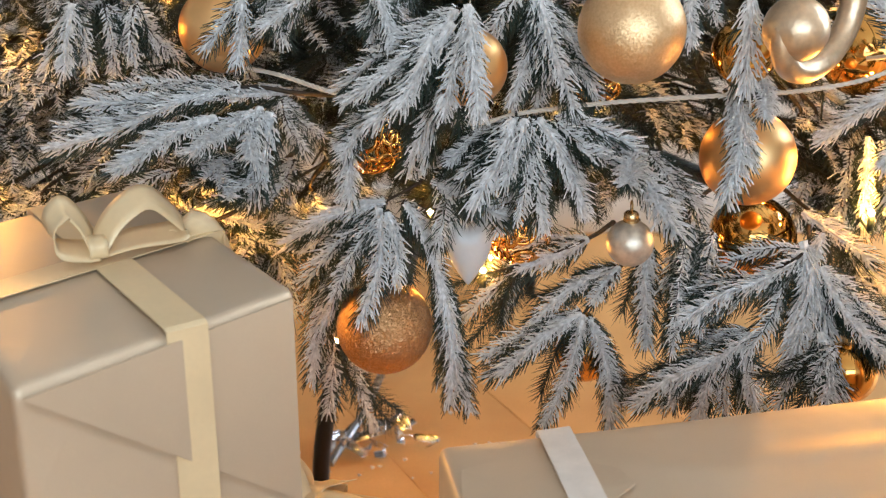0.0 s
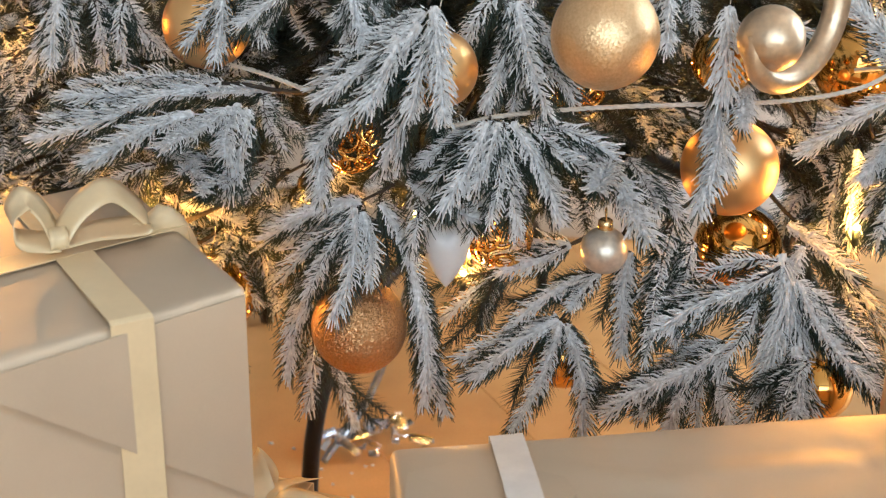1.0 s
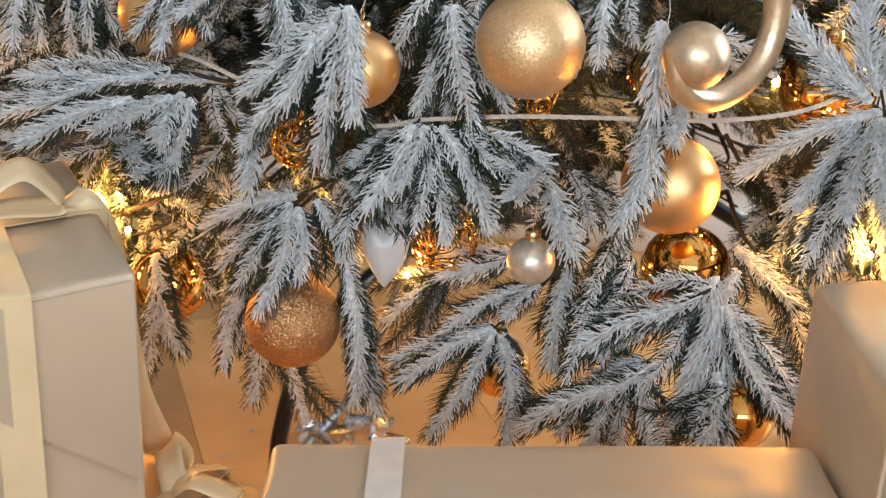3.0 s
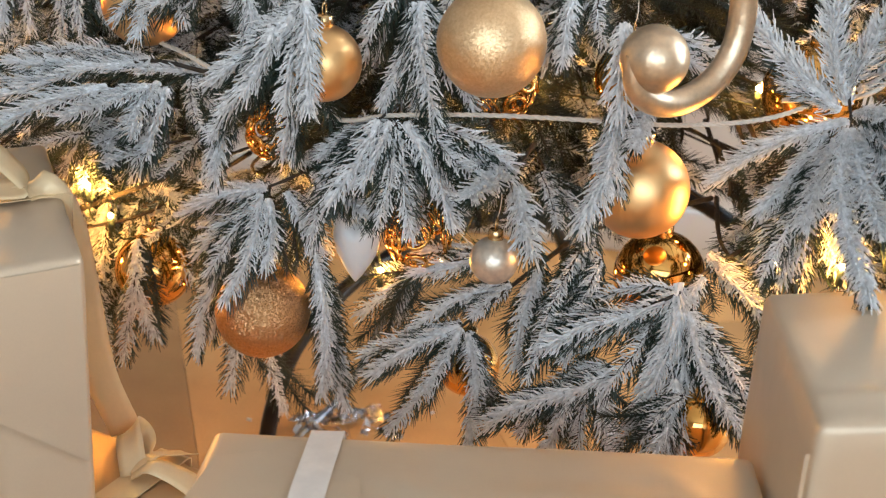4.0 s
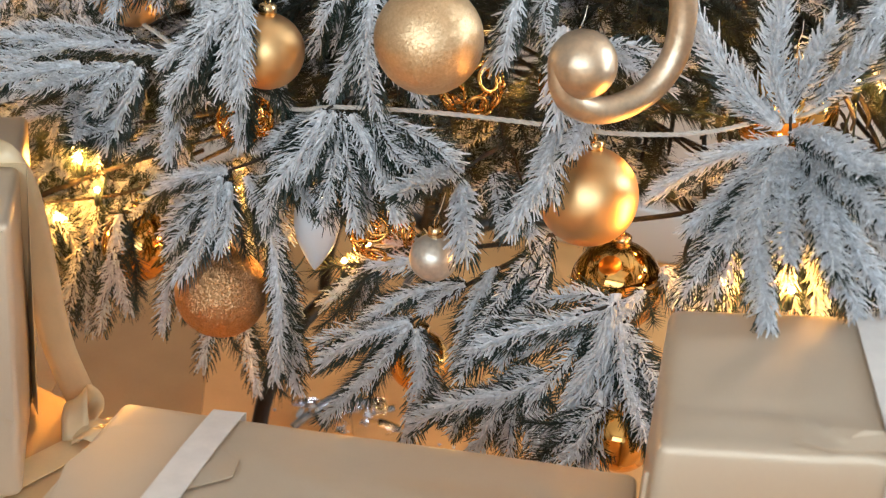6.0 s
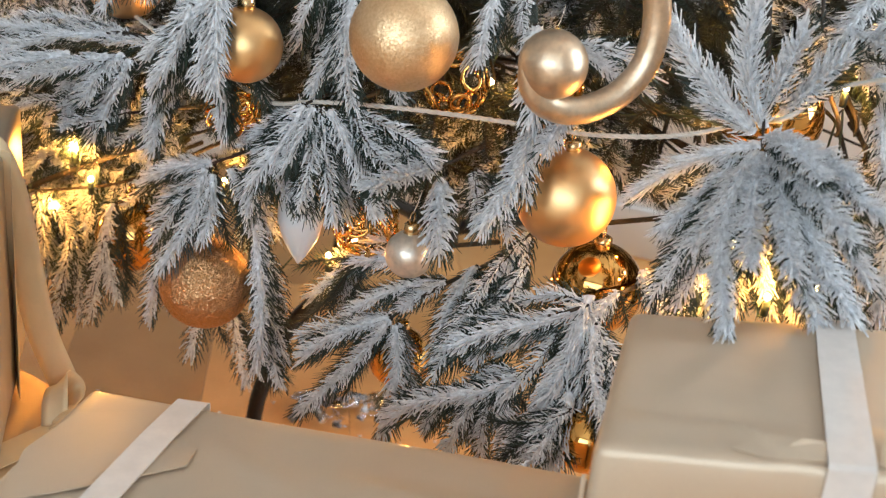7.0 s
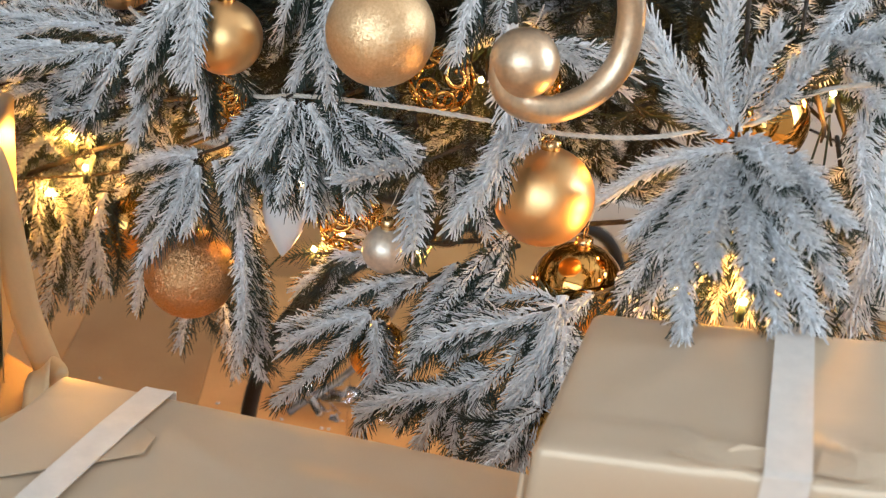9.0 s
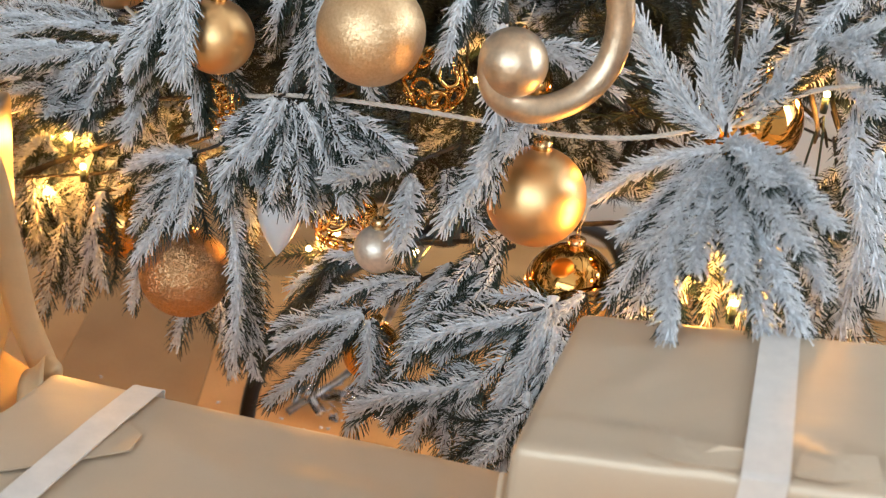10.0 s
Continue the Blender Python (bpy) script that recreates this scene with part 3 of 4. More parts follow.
pair(b, (-0.141, 0.990, 0.529), (-0.154, 0.955, 0.467), 2)
twig(b, (-0.149, 0.990, 0.532), (-0.150, 0.940, 0.503), 4)
pair(b, (-0.136, 1.030, 0.529), (-0.114, 1.000, 0.494), 1)
b = branch([(-0.132, 1.100, 0.465), (-0.143, 0.990, 0.480)])
pair(b, (-0.143, 0.990, 0.480), (-0.172, 0.936, 0.473), 1)
pair(b, (-0.223, 1.000, 0.477), (-0.270, 0.980, 0.446), 1)
pair(b, (-0.163, 1.000, 0.481), (-0.193, 0.960, 0.481), 1)
pair(b, (-0.128, 1.030, 0.475), (-0.143, 0.980, 0.454), 1)
# drooping bough before the small gold ball
b = branch([(0.021, 1.000, 0.660), (0.012, 0.890, 0.636)])
pair(b, (0.011, 0.885, 0.631), (-0.074, 0.918, 0.557), 2)
pair(b, (0.008, 0.880, 0.624), (-0.054, 0.900, 0.544), 2)
twig(b, (0.017, 0.875, 0.637), (0.025, 0.860, 0.562), 4)
pair(b, (0.008, 0.885, 0.603), (-0.013, 0.945, 0.498), 2)
pair(b, (-0.008, 0.880, 0.615), (-0.032, 0.880, 0.562), 2)
pair(b, (0.015, 0.875, 0.617), (0.001, 0.880, 0.558), 2)
twig(b, (-0.067, 0.950, 0.524), (-0.072, 0.925, 0.478), 4)
pair(b, (-0.051, 0.930, 0.544), (-0.078, 0.930, 0.510), 2)
# shoots along the upper edge
b = branch([(-0.190, 1.100, 0.631), (-0.160, 1.000, 0.619)])
pair(b, (-0.160, 1.000, 0.621), (-0.165, 0.985, 0.571), 2)
pair(b, (-0.101, 0.980, 0.634), (-0.140, 0.965, 0.603), 2)
pair(b, (-0.134, 1.000, 0.638), (-0.126, 1.000, 0.584), 1)
b = branch([(-0.354, 1.150, 0.621), (-0.310, 1.050, 0.607)])
pair(b, (-0.310, 1.050, 0.607), (-0.318, 1.035, 0.552), 2)
pair(b, (-0.270, 1.100, 0.597), (-0.266, 1.100, 0.529), 1)
pair(b, (-0.297, 1.100, 0.595), (-0.295, 1.100, 0.533), 1)
b = branch([(-0.069, 1.000, 0.655), (-0.052, 0.930, 0.640)])
pair(b, (-0.052, 0.930, 0.640), (-0.038, 0.917, 0.598), 2)
pair(b, (-0.022, 0.950, 0.643), (-0.059, 0.940, 0.613), 2)
b = branch([(0.070, 1.100, 0.635), (0.076, 0.980, 0.625)])
pair(b, (0.076, 0.980, 0.623), (0.101, 0.938, 0.546), 2)
pair(b, (0.074, 0.980, 0.618), (0.053, 0.960, 0.544), 2)
pair(b, (0.062, 0.960, 0.634), (0.037, 0.970, 0.576), 1)
pair(b, (0.069, 0.980, 0.622), (0.079, 0.950, 0.567), 2)
pair(b, (0.098, 1.050, 0.635), (0.084, 1.020, 0.593), 1)
b = branch([(0.198, 1.100, 0.652), (0.194, 0.990, 0.641)])
pair(b, (0.193, 0.980, 0.642), (0.191, 0.960, 0.592), 2)
pair(b, (0.211, 1.000, 0.640), (0.219, 0.990, 0.603), 1)
# bough that points at the viewer
b = branch([(0.362, 1.100, 0.716), (0.388, 1.020, 0.639), (0.405, 0.965, 0.569)])
twig(b, (0.404, 0.970, 0.569), (0.315, 1.000, 0.502), 4)
twig(b, (0.402, 0.965, 0.563), (0.420, 0.830, 0.485), 4)
twig(b, (0.412, 0.960, 0.562), (0.475, 0.860, 0.488), 4)
twig(b, (0.414, 0.960, 0.571), (0.496, 0.880, 0.561), 4)
twig(b, (0.412, 0.960, 0.568), (0.481, 0.860, 0.550), 4)
twig(b, (0.419, 0.960, 0.564), (0.491, 0.870, 0.497), 4)
pair(b, (0.392, 0.970, 0.552), (0.355, 0.916, 0.458), 1)
twig(b, (0.392, 0.980, 0.577), (0.316, 1.000, 0.642), 4)
twig(b, (0.402, 0.980, 0.579), (0.384, 0.980, 0.674), 4)
pair(b, (0.386, 0.970, 0.547), (0.371, 0.930, 0.453), 1)
twig(b, (0.407, 0.970, 0.575), (0.455, 0.870, 0.581), 4)
twig(b, (0.406, 0.965, 0.563), (0.424, 0.850, 0.523), 4)
twig(b, (0.420, 0.960, 0.560), (0.452, 0.850, 0.523), 4)
twig(b, (0.398, 0.970, 0.556), (0.377, 0.910, 0.505), 4)
twig(b, (0.390, 0.975, 0.557), (0.348, 0.950, 0.497), 4)
twig(b, (0.411, 1.000, 0.585), (0.448, 0.970, 0.639), 4)
twig(b, (0.419, 0.970, 0.573), (0.469, 0.900, 0.576), 4)
twig(b, (0.397, 0.980, 0.574), (0.353, 0.980, 0.590), 4)
twig(b, (0.400, 0.990, 0.589), (0.418, 0.970, 0.653), 4)
twig(b, (0.426, 1.000, 0.550), (0.496, 0.930, 0.498), 4)
b = branch([(0.480, 1.200, 0.637), (0.475, 1.070, 0.594)])
twig(b, (0.475, 1.070, 0.593), (0.504, 1.000, 0.531), 4)
twig(b, (0.503, 1.000, 0.535), (0.505, 0.985, 0.453), 4)
twig(b, (0.499, 1.050, 0.568), (0.526, 0.990, 0.491), 4)
pair(b, (0.463, 1.050, 0.500), (0.490, 0.975, 0.451), 1)
pair(b, (0.444, 1.050, 0.496), (0.469, 0.990, 0.449), 1)
b = branch([(0.405, 1.150, 0.684), (0.422, 1.050, 0.641)])
twig(b, (0.418, 1.060, 0.615), (0.483, 1.000, 0.661), 4)
twig(b, (0.446, 1.020, 0.646), (0.497, 0.950, 0.642), 4)
twig(b, (0.463, 1.050, 0.681), (0.437, 1.000, 0.630), 4)
twig(b, (0.454, 1.100, 0.612), (0.493, 1.050, 0.596), 4)
# left of the copper ball
b = branch([(-0.181, 1.150, 0.409), (-0.209, 1.089, 0.375), (-0.306, 1.030, 0.357)])
pair(b, (-0.227, 1.090, 0.371), (-0.254, 1.060, 0.270), 1)
pair(b, (-0.248, 1.080, 0.362), (-0.260, 1.050, 0.243), 1)
pair(b, (-0.192, 1.090, 0.385), (-0.116, 1.060, 0.376), 1)
pair(b, (-0.216, 1.090, 0.373), (-0.218, 1.070, 0.292), 1)
pair(b, (-0.249, 1.100, 0.363), (-0.256, 1.090, 0.288), 2)
pair(b, (-0.269, 1.080, 0.357), (-0.306, 1.060, 0.272), 1)
pair(b, (-0.281, 1.060, 0.357), (-0.309, 1.040, 0.303), 1)
pair(b, (-0.214, 1.110, 0.378), (-0.249, 1.100, 0.418), 1)
pair(b, (-0.288, 1.120, 0.354), (-0.324, 1.110, 0.393), 1)
pair(b, (-0.186, 1.100, 0.390), (-0.176, 1.080, 0.312), 1)
pair(b, (-0.295, 1.050, 0.353), (-0.271, 1.030, 0.297), 1)
pair(b, (-0.312, 1.140, 0.382), (-0.355, 1.120, 0.421), 1)
pair(b, (-0.252, 1.140, 0.395), (-0.216, 1.120, 0.456), 1)
twig(b, (-0.186, 1.015, 0.345), (-0.199, 1.010, 0.258), 1)
pair(b, (-0.238, 1.030, 0.324), (-0.230, 0.990, 0.244), 1)
pair(b, (-0.272, 1.050, 0.401), (-0.263, 1.000, 0.386), 2)
pair(b, (-0.220, 1.000, 0.493), (-0.168, 0.935, 0.474), 2)
pair(b, (-0.129, 1.050, 0.422), (-0.154, 1.030, 0.449), 1)
pair(b, (-0.295, 1.050, 0.347), (-0.299, 1.020, 0.281), 1)

# flocked shoots lit by the bulbs among them
b = branch([(-0.345, 1.085, 0.335), (-0.262, 1.075, 0.380), (-0.182, 1.065, 0.420), (-0.10, 1.13, 0.45)], 0.0034)
for p, q, level in (((-0.250, 1.09, 0.382), (-0.306, 1.07, 0.253), 2), ((-0.274, 1.10, 0.369), (-0.296, 1.08, 0.276), 4), ((-0.246, 1.10, 0.375), (-0.267, 1.08, 0.302), 2), ((-0.247, 1.12, 0.369), (-0.264, 1.10, 0.312), 4), ((-0.304, 1.11, 0.341), (-0.334, 1.09, 0.270), 2), ((-0.235, 1.10, 0.405), (-0.165, 1.06, 0.402), 2), ((-0.225, 1.11, 0.420), (-0.150, 1.08, 0.440), 4)):
    twig(b, p, q, level)
b = branch([(0.40, 1.16, 0.52), (0.395, 1.09, 0.49)], 0.003)
for p, q, level in (((0.376, 1.07, 0.486), (0.376, 1.05, 0.402), 2), ((0.391, 1.08, 0.480), (0.401, 1.06, 0.402), 1), ((0.407, 1.07, 0.490), (0.429, 1.05, 0.414), 2), ((0.369, 1.09, 0.468), (0.356, 1.07, 0.406), 1), ((0.430, 1.08, 0.466), (0.449, 1.06, 0.405), 2)):
    twig(b, p, q, level)

# ---- parcels ----
def crumple(bm, amount, seed):
    """Paper that does not lie quite flat: slow waves, and sharp little creases."""
    o = Vector((seed * 3.7, seed * 1.3, 0))
    for v in bm.verts:
        q = v.co * 8 + o
        d = Vector((noise.noise(q), noise.noise(q + Vector((7, 0, 0))), noise.noise(q + Vector((0, 9, 0))))) * amount
        w = 1 - abs(noise.noise(v.co * 12 + o * 2))
        v.co += d + d.normalized() * (0.0012 * max(0, w - 0.9) / 0.1) * max(0, noise.noise(v.co * 5 - o))


def parcel_body(root, corners, z0, z1, mat, seed):
    """A wrapped box on four ground corners (anticlockwise), with softly rounded, slightly uneven paper."""
    (ax, ay), (bx, by), (cx, cy), (dx, dy) = corners
    hx, hy, hz = math.hypot(bx - ax, by - ay) / 2, math.hypot(dx - ax, dy - ay) / 2, (z1 - z0) / 2
    r = 0.0065

    def ticks(h):
        return [-h, -h + r * 0.35, -h + r] + [-h + r + (2 * h - 2 * r) * i / 34 for i in range(1, 34)] + [h - r, h - r * 0.35, h]

    bm = bmesh.new()
    for axis in range(3):
        o = [k for k in range(3) if k != axis]
        hs = (hx, hy, hz)
        for s in (-1, 1):
            rows = []
            for u in ticks(hs[o[0]]):
                row = []
                for v in ticks(hs[o[1]]):
                    q = [0, 0, 0]
                    q[axis], q[o[0]], q[o[1]] = s * hs[axis], u, v
                    inner = Vector([max(-h + r, min(h - r, c)) for h, c in zip(hs, q)])
                    p = inner + (Vector(q) - inner).normalized() * r
                    fx, fy = p.x / hx / 2 + 0.5, p.y / hy / 2 + 0.5
                    row.append(bm.verts.new((ax + (bx - ax) * fx + (dx - ax) * fy + (cx - bx - dx + ax) * fx * fy, ay + (by - ay) * fx + (dy - ay) * fy + (cy - by - dy + ay) * fx * fy, z0 + p.z + hz)))
                rows.append(row)
            flip = (s > 0) ^ (axis == 1)
            for a, b in zip(rows, rows[1:]):
                for k in range(len(a) - 1):
                    f = (a[k], b[k], b[k + 1], a[k + 1])
                    bm.faces.new(f if flip else f[::-1])
    bmesh.ops.remove_doubles(bm, verts=bm.verts[:], dist=0.00005)
    crumple(bm, 0.0011, seed)
    return part("wrapping", bm, mat, root)


def sheet(root, pts, mat, thick=0.0012, name="folded_flap", label=""):
    """A flat fold of paper lying on a face: pts anticlockwise, seen from outside."""
    p = [Vector(q) for q in pts]
    nn = (p[1] - p[0]).cross(p[-1] - p[0]).normalized()
    bm = bmesh.new()
    top = [bm.verts.new(q + nn * (thick + 0.0012)) for q in p]
    bot = [bm.verts.new(q + nn * 0.0004) for q in p]
    bm.faces.new(top)
    bm.faces.new(bot[::-1])
    for i in range(len(p)):
        j = (i + 1) % len(p)
        bm.faces.new((bot[i], bot[j], top[j], top[i]))
    return part(name, bm, mat, root, label, smooth=False)


def band(root, pts, width, across, mat, label=""):
    """A flat ribbon running over a parcel along straight stretches."""
    fine = []
    for a, b in zip(pts, pts[1:]):
        a, b = Vector(a), Vector(b)
        fine += [a.lerp(b, i / 6) for i in range(6)]
    fine.append(Vector(pts[-1]))
    return part("ribbon", strip(bmesh.new(), fine, width, (across, across), 0.0008, 0.008), mat, root, label, smooth=False)


def bow(root, at, turn, size, mat):
    """Two loops, a knot and two tails, one level under the parcel."""
    b = new("bow")
    b.parent, b.matrix_parent_inverse = root, root.matrix_basis.inverted()
    b.matrix_basis = pose(*at, 0, 0, turn)
    w = 0.026 * size
    right = ((0, 0, 0.004), (0.020, 0.004, 0.027), (0.044, 0.008, 0.037), (0.064, 0.010, 0.020), (0.072, 0.010, 0.006), (0.060, 0.008, 0.004), (0.030, 0.003, 0.006), (0, 0, 0.003))
    left = ((0, 0, 0.004), (-0.008, 0.004, 0.026), (-0.020, 0.002, 0.040), (-0.032, -0.002, 0.030), (-0.030, -0.004, 0.012), (-0.014, -0.002, 0.005), (0, 0, 0.003))
    for p, across in ((right, ((0.1, 0.75, 0.6), (0.1, 0.9, 0.25))), (left, ((0.2, 0.8, 0.5), (-0.2, 0.85, 0.4)))):
        ob = part("loop", strip(bmesh.new(), spline([Vector(q) * size for q in p], 34), w, across), mat, None)
        ob.parent = b
    ob = part("knot", strip(bmesh.new(), spline([Vector(q) * size for q in ((0, -0.012, 0.0), (0, -0.011, 0.011), (0, 0, 0.014), (0, 0.011, 0.011), (0, 0.012, 0.0))], 14), w * 0.55, ((1, 0, 0), (1, 0, 0)), 0.001), mat, None)
    ob.parent = b
    return b


def dent(me, at, along, length, width, depth):
    """A pinched fold in the top paper: a ridge with a hollow beside it."""
    a, d = Vector(at), Vector((*along, 0)).normalized()
    for v in me.vertices:
        r = Vector((v.co.x, v.co.y, 0)) - Vector((a.x, a.y, 0))
        if abs(v.co.z - a.z) > 0.012:
            continue
        u, w = r.dot(d) / length, (r.x * -d.y + r.y * d.x) / width
        v.co.z += depth * math.exp(-u * u - w * w) * (0.35 - 1.6 * w)


def parcel(corners, z0, z1, label, mat, seed, dents=()):
    cx, cy = sum(c[0] for c in corners) / 4, sum(c[1] for c in corners) / 4
    root = thing("gift_box", (cx, cy, z0), label, "gift box")
    ob = parcel_body(None, [(x - cx, y - cy) for x, y in corners], 0, z1 - z0, mat, seed)
    for (x, y), along, length, width, depth in dents:
        dent(ob.data, (x - cx, y - cy, z1 - z0), along, length, width, depth)
    ob.parent = root
    return root


def world_children(root, *obs):
    for ob in obs:
        ob.parent, ob.matrix_parent_inverse = root, root.matrix_basis.inverted()


def lerp2(a, b, f):
    return (a[0] + (b[0] - a[0]) * f, a[1] + (b[1] - a[1]) * f)


def wrap_ribbon(root, a0, a1, z0, z1, width, mat, lift=0.0):
    """A ribbon up one side at a0, over the top to a1 and down again."""
    d = Vector((a1[0] - a0[0], a1[1] - a0[1], 0)).normalized()
    e = 0.0035
    q0, q1 = Vector((*a0, 0)) - d * e, Vector((*a1, 0)) + d * e
    pts = [(q0.x, q0.y, z0), (q0.x, q0.y, z1 + 0.001), (*((q0 + d * 0.004).xy), z1 + 0.0026), (*(q0.lerp(q1, 0.5).xy), z1 + 0.0026 + lift), (*((q1 - d * 0.06).xy), z1 + 0.0026 + lift), (*((q1 - d * 0.004).xy), z1 + 0.0026), (q1.x, q1.y, z1 + 0.001), (q1.x, q1.y, z0)]
    ob = band(None, pts, width, d.cross(Vector((0, 0, 1))), mat)
    world_children(root, ob)


def lifted_flap(root, pts, z, lifts, mat, name="folded_flap"):
    """A fold of paper whose free edge stands off the face below it."""
    p = [Vector((x, y, z + l)) for (x, y), l in zip(pts, lifts)]
    mid = sum(p, Vector()) / len(p) + Vector((0, 0, 0.0006))
    bm = bmesh.new()
    rings = []
    for off in (0.0016, 0.0008):
        c = bm.verts.new(mid + Vector((0, 0, off)))
        half = [bm.verts.new(q.lerp(mid, 0.5) + Vector((0, 0, off))) for q in p]
        rim = [bm.verts.new(q + Vector((0, 0, off))) for q in p]
        rings.append(rim)
        for i in range(len(p)):
            j = (i + 1) % len(p)
            for f in ((c, half[i], half[j]), (half[i], rim[i], rim[j], half[j])):
                bm.faces.new(f if off > 0.001 else f[::-1])
    for i in range(len(p)):
        j = (i + 1) % len(p)
        bm.faces.new((rings[1][i], rings[1][j], rings[0][j], rings[0][i]))
    world_children(root, part(name, bm, mat, None, smooth=False))


def slump(root, start, along, slope, h):
    """Lets a parcel's top rise along a direction, as an unevenly filled box does."""
    d, o = Vector((*along, 0)).normalized(), Vector((*start, 0))
    for ob in root.children:
        if ob.type == "MESH":
            m = root.matrix_basis @ ob.matrix_parent_inverse @ ob.matrix_basis
            for v in ob.data.vertices:
                q = m @ v.co
                v.co.z += slope * (q - o).dot(d) * min(1.0, max(0.0, q.z / h))


def loose_ribbon(root, pts, widths, across, mat, name="ribbon_tail", label=""):
    ob = part(name, strip(bmesh.new(), spline(pts, 24), widths, across), mat, None, label)
    world_children(root, ob)


# low parcel under the tall one
C = ((-0.070, 0.56), (-0.004, 0.857), (-0.36, 0.955), (-0.44, 0.64))
gift_c = parcel(C, 0.004, 0.245, "low gold paper gift box with cream ribbon under another parcel", PAPER_WARM, 3)
wrap_ribbon(gift_c, lerp2(C[0], C[3], 0.25), lerp2(C[1], C[2], 0.25), 0.01, 0.245, 0.03, SATIN)
# tall parcel with bow
A = ((-0.236, 0.611), (-0.097, 0.754), (-0.247, 0.975), (-0.386, 0.832))
gift_a = parcel(A, 0.247, 0.473, "square cream satin gift box with a cream ribbon bow on top", PAPER, 1)
wrap_ribbon(gift_a, lerp2(A[0], A[1], 0.57), lerp2(A[3], A[2], 0.57), 0.25, 0.473, 0.027, SATIN)
wrap_ribbon(gift_a, lerp2(A[0], A[3], 0.5), lerp2(A[1], A[2], 0.5), 0.25, 0.473, 0.027, SATIN)
bow(gift_a, (-0.237, 0.797, 0.481), 28, 0.88, SATIN)
up = Vector((0, 0, 1))
tail = part("ribbon_tail", strip(bmesh.new(), spline([(-0.206, 0.842, 0.480), (-0.178, 0.850, 0.479), (-0.166, 0.860, 0.445), (-0.163, 0.873, 0.38), (-0.158, 0.884, 0.31), (-0.142, 0.894, 0.254)], 26), (0.028, 0.026), ((0.84, 0.5, 0), (0.8, 0.55, 0.25))), SATIN, None, "loose cream satin ribbon end")
world_children(gift_a, tail)
d, nn = Vector((0.697, 0.717, 0)), Vector((0.717, -0.697, 0))
a0, a1 = Vector((*A[0], 0)) + d * 0.004 + nn * 0.0012, Vector((*A[1], 0)) - d * 0.004 + nn * 0.0012
fl = sheet(None, [a0 + up * 0.466, a1 + up * 0.315, a1 + up * 0.468], PAPER, 0.0005)
world_children(gift_a, fl)
loose_ribbon(gift_c, [(-0.108, 0.838, 0.250), (-0.118, 0.852, 0.268), (-0.126, 0.868, 0.274), (-0.122, 0.880, 0.262), (-0.112, 0.868, 0.254), (-0.106, 0.842, 0.251)], 0.022, ((0.5, 0.7, 0.5), (0.4, 0.5, 0.7)), SATIN, "bow_loop")
loose_ribbon(gift_c, [(-0.108, 0.836, 0.251), (-0.100, 0.850, 0.262), (-0.092, 0.864, 0.258), (-0.080, 0.884, 0.250)], (0.012, 0.024), ((0.9, -0.4, 0.1), (0.8, -0.5, 0.3)), SATIN)
loose_ribbon(gift_c, [(-0.108, 0.834, 0.251), (-0.094, 0.838, 0.260), (-0.076, 0.840, 0.256), (-0.056, 0.838, 0.249)], (0.012, 0.024), ((0.2, 0.9, 0.3), (0.1, 0.9, 0.1)), SATIN)
# wide flat parcel in the foreground
S = ((0.045, 0.468), (0.405, 0.50), (0.359, 0.785), (-0.004, 0.752))
gift_s = parcel(S, 0.004, 0.371, "wide cream satin gift box with a white ribbon", PAPER, 2, (((0.16, 0.71), (1, -0.35), 0.05, 0.010, 0.0022), ((0.25, 0.72), (1, 0.1), 0.06, 0.012, 0.0018), ((0.32, 0.71), (-0.5, 1), 0.05, 0.010, 0.0022), ((0.22, 0.64), (1, 0.3), 0.05, 0.012, 0.0022)))
wrap_ribbon(gift_s, (0.118, 0.4745), (0.076, 0.7593), 0.01, 0.371, 0.023, ORGANZA, 0.0024)
lifted_flap(gift_s, [(0.040, 0.600), (0.092, 0.651), (0.121, 0.682), (0.114, 0.704), (0.055, 0.735), (0.012, 0.715), (0.012, 0.660)], 0.371, (0.001, 0.0012, 0.0022, 0.0008, 0, 0, 0), PAPER)
slump(gift_s, (0.18, 0.76), (1, 0.05), 0.075, 0.371)
# parcel beside it
B = ((0.380, 0.670), (0.640, 0.707), (0.614, 0.890), (0.354, 0.853))
gift_b = parcel(B, 0.004, 0.473, "tall cream satin gift box with a white ribbon", PAPER, 4, (((0.462, 0.706), (1, -0.5), 0.026, 0.009, 0.006), ((0.43, 0.715), (1, 0.12), 0.05, 0.010, 0.0022), ((0.540, 0.722), (0.8, -0.6), 0.022, 0.009, 0.006), ((0.42, 0.80), (0.3, 1), 0.06, 0.015, 0.0012)))
wrap_ribbon(gift_b, lerp2(B[0], B[1], 0.495), lerp2(B[3], B[2], 0.485), 0.01, 0.473, 0.0235, ORGANZA)
lifted_flap(gift_b, [(0.448, 0.689), (0.466, 0.704), (0.482, 0.703), (0.494, 0.709), (0.496, 0.690), (0.468, 0.684)], 0.473, (0, 0.003, 0.004, 0.001, 0, 0), PAPER)
lifted_flap(gift_b, [(0.521, 0.696), (0.521, 0.716), (0.535, 0.718), (0.556, 0.726), (0.562, 0.708), (0.540, 0.696)], 0.473, (0, 0.001, 0.003, 0.003, 0, 0), PAPER)
la, lb = Vector((*B[0], 0)), Vector((*lerp2(B[0], B[3], 0.34), 0))
side = Vector((-0.99, -0.142, 0)) * 0.001
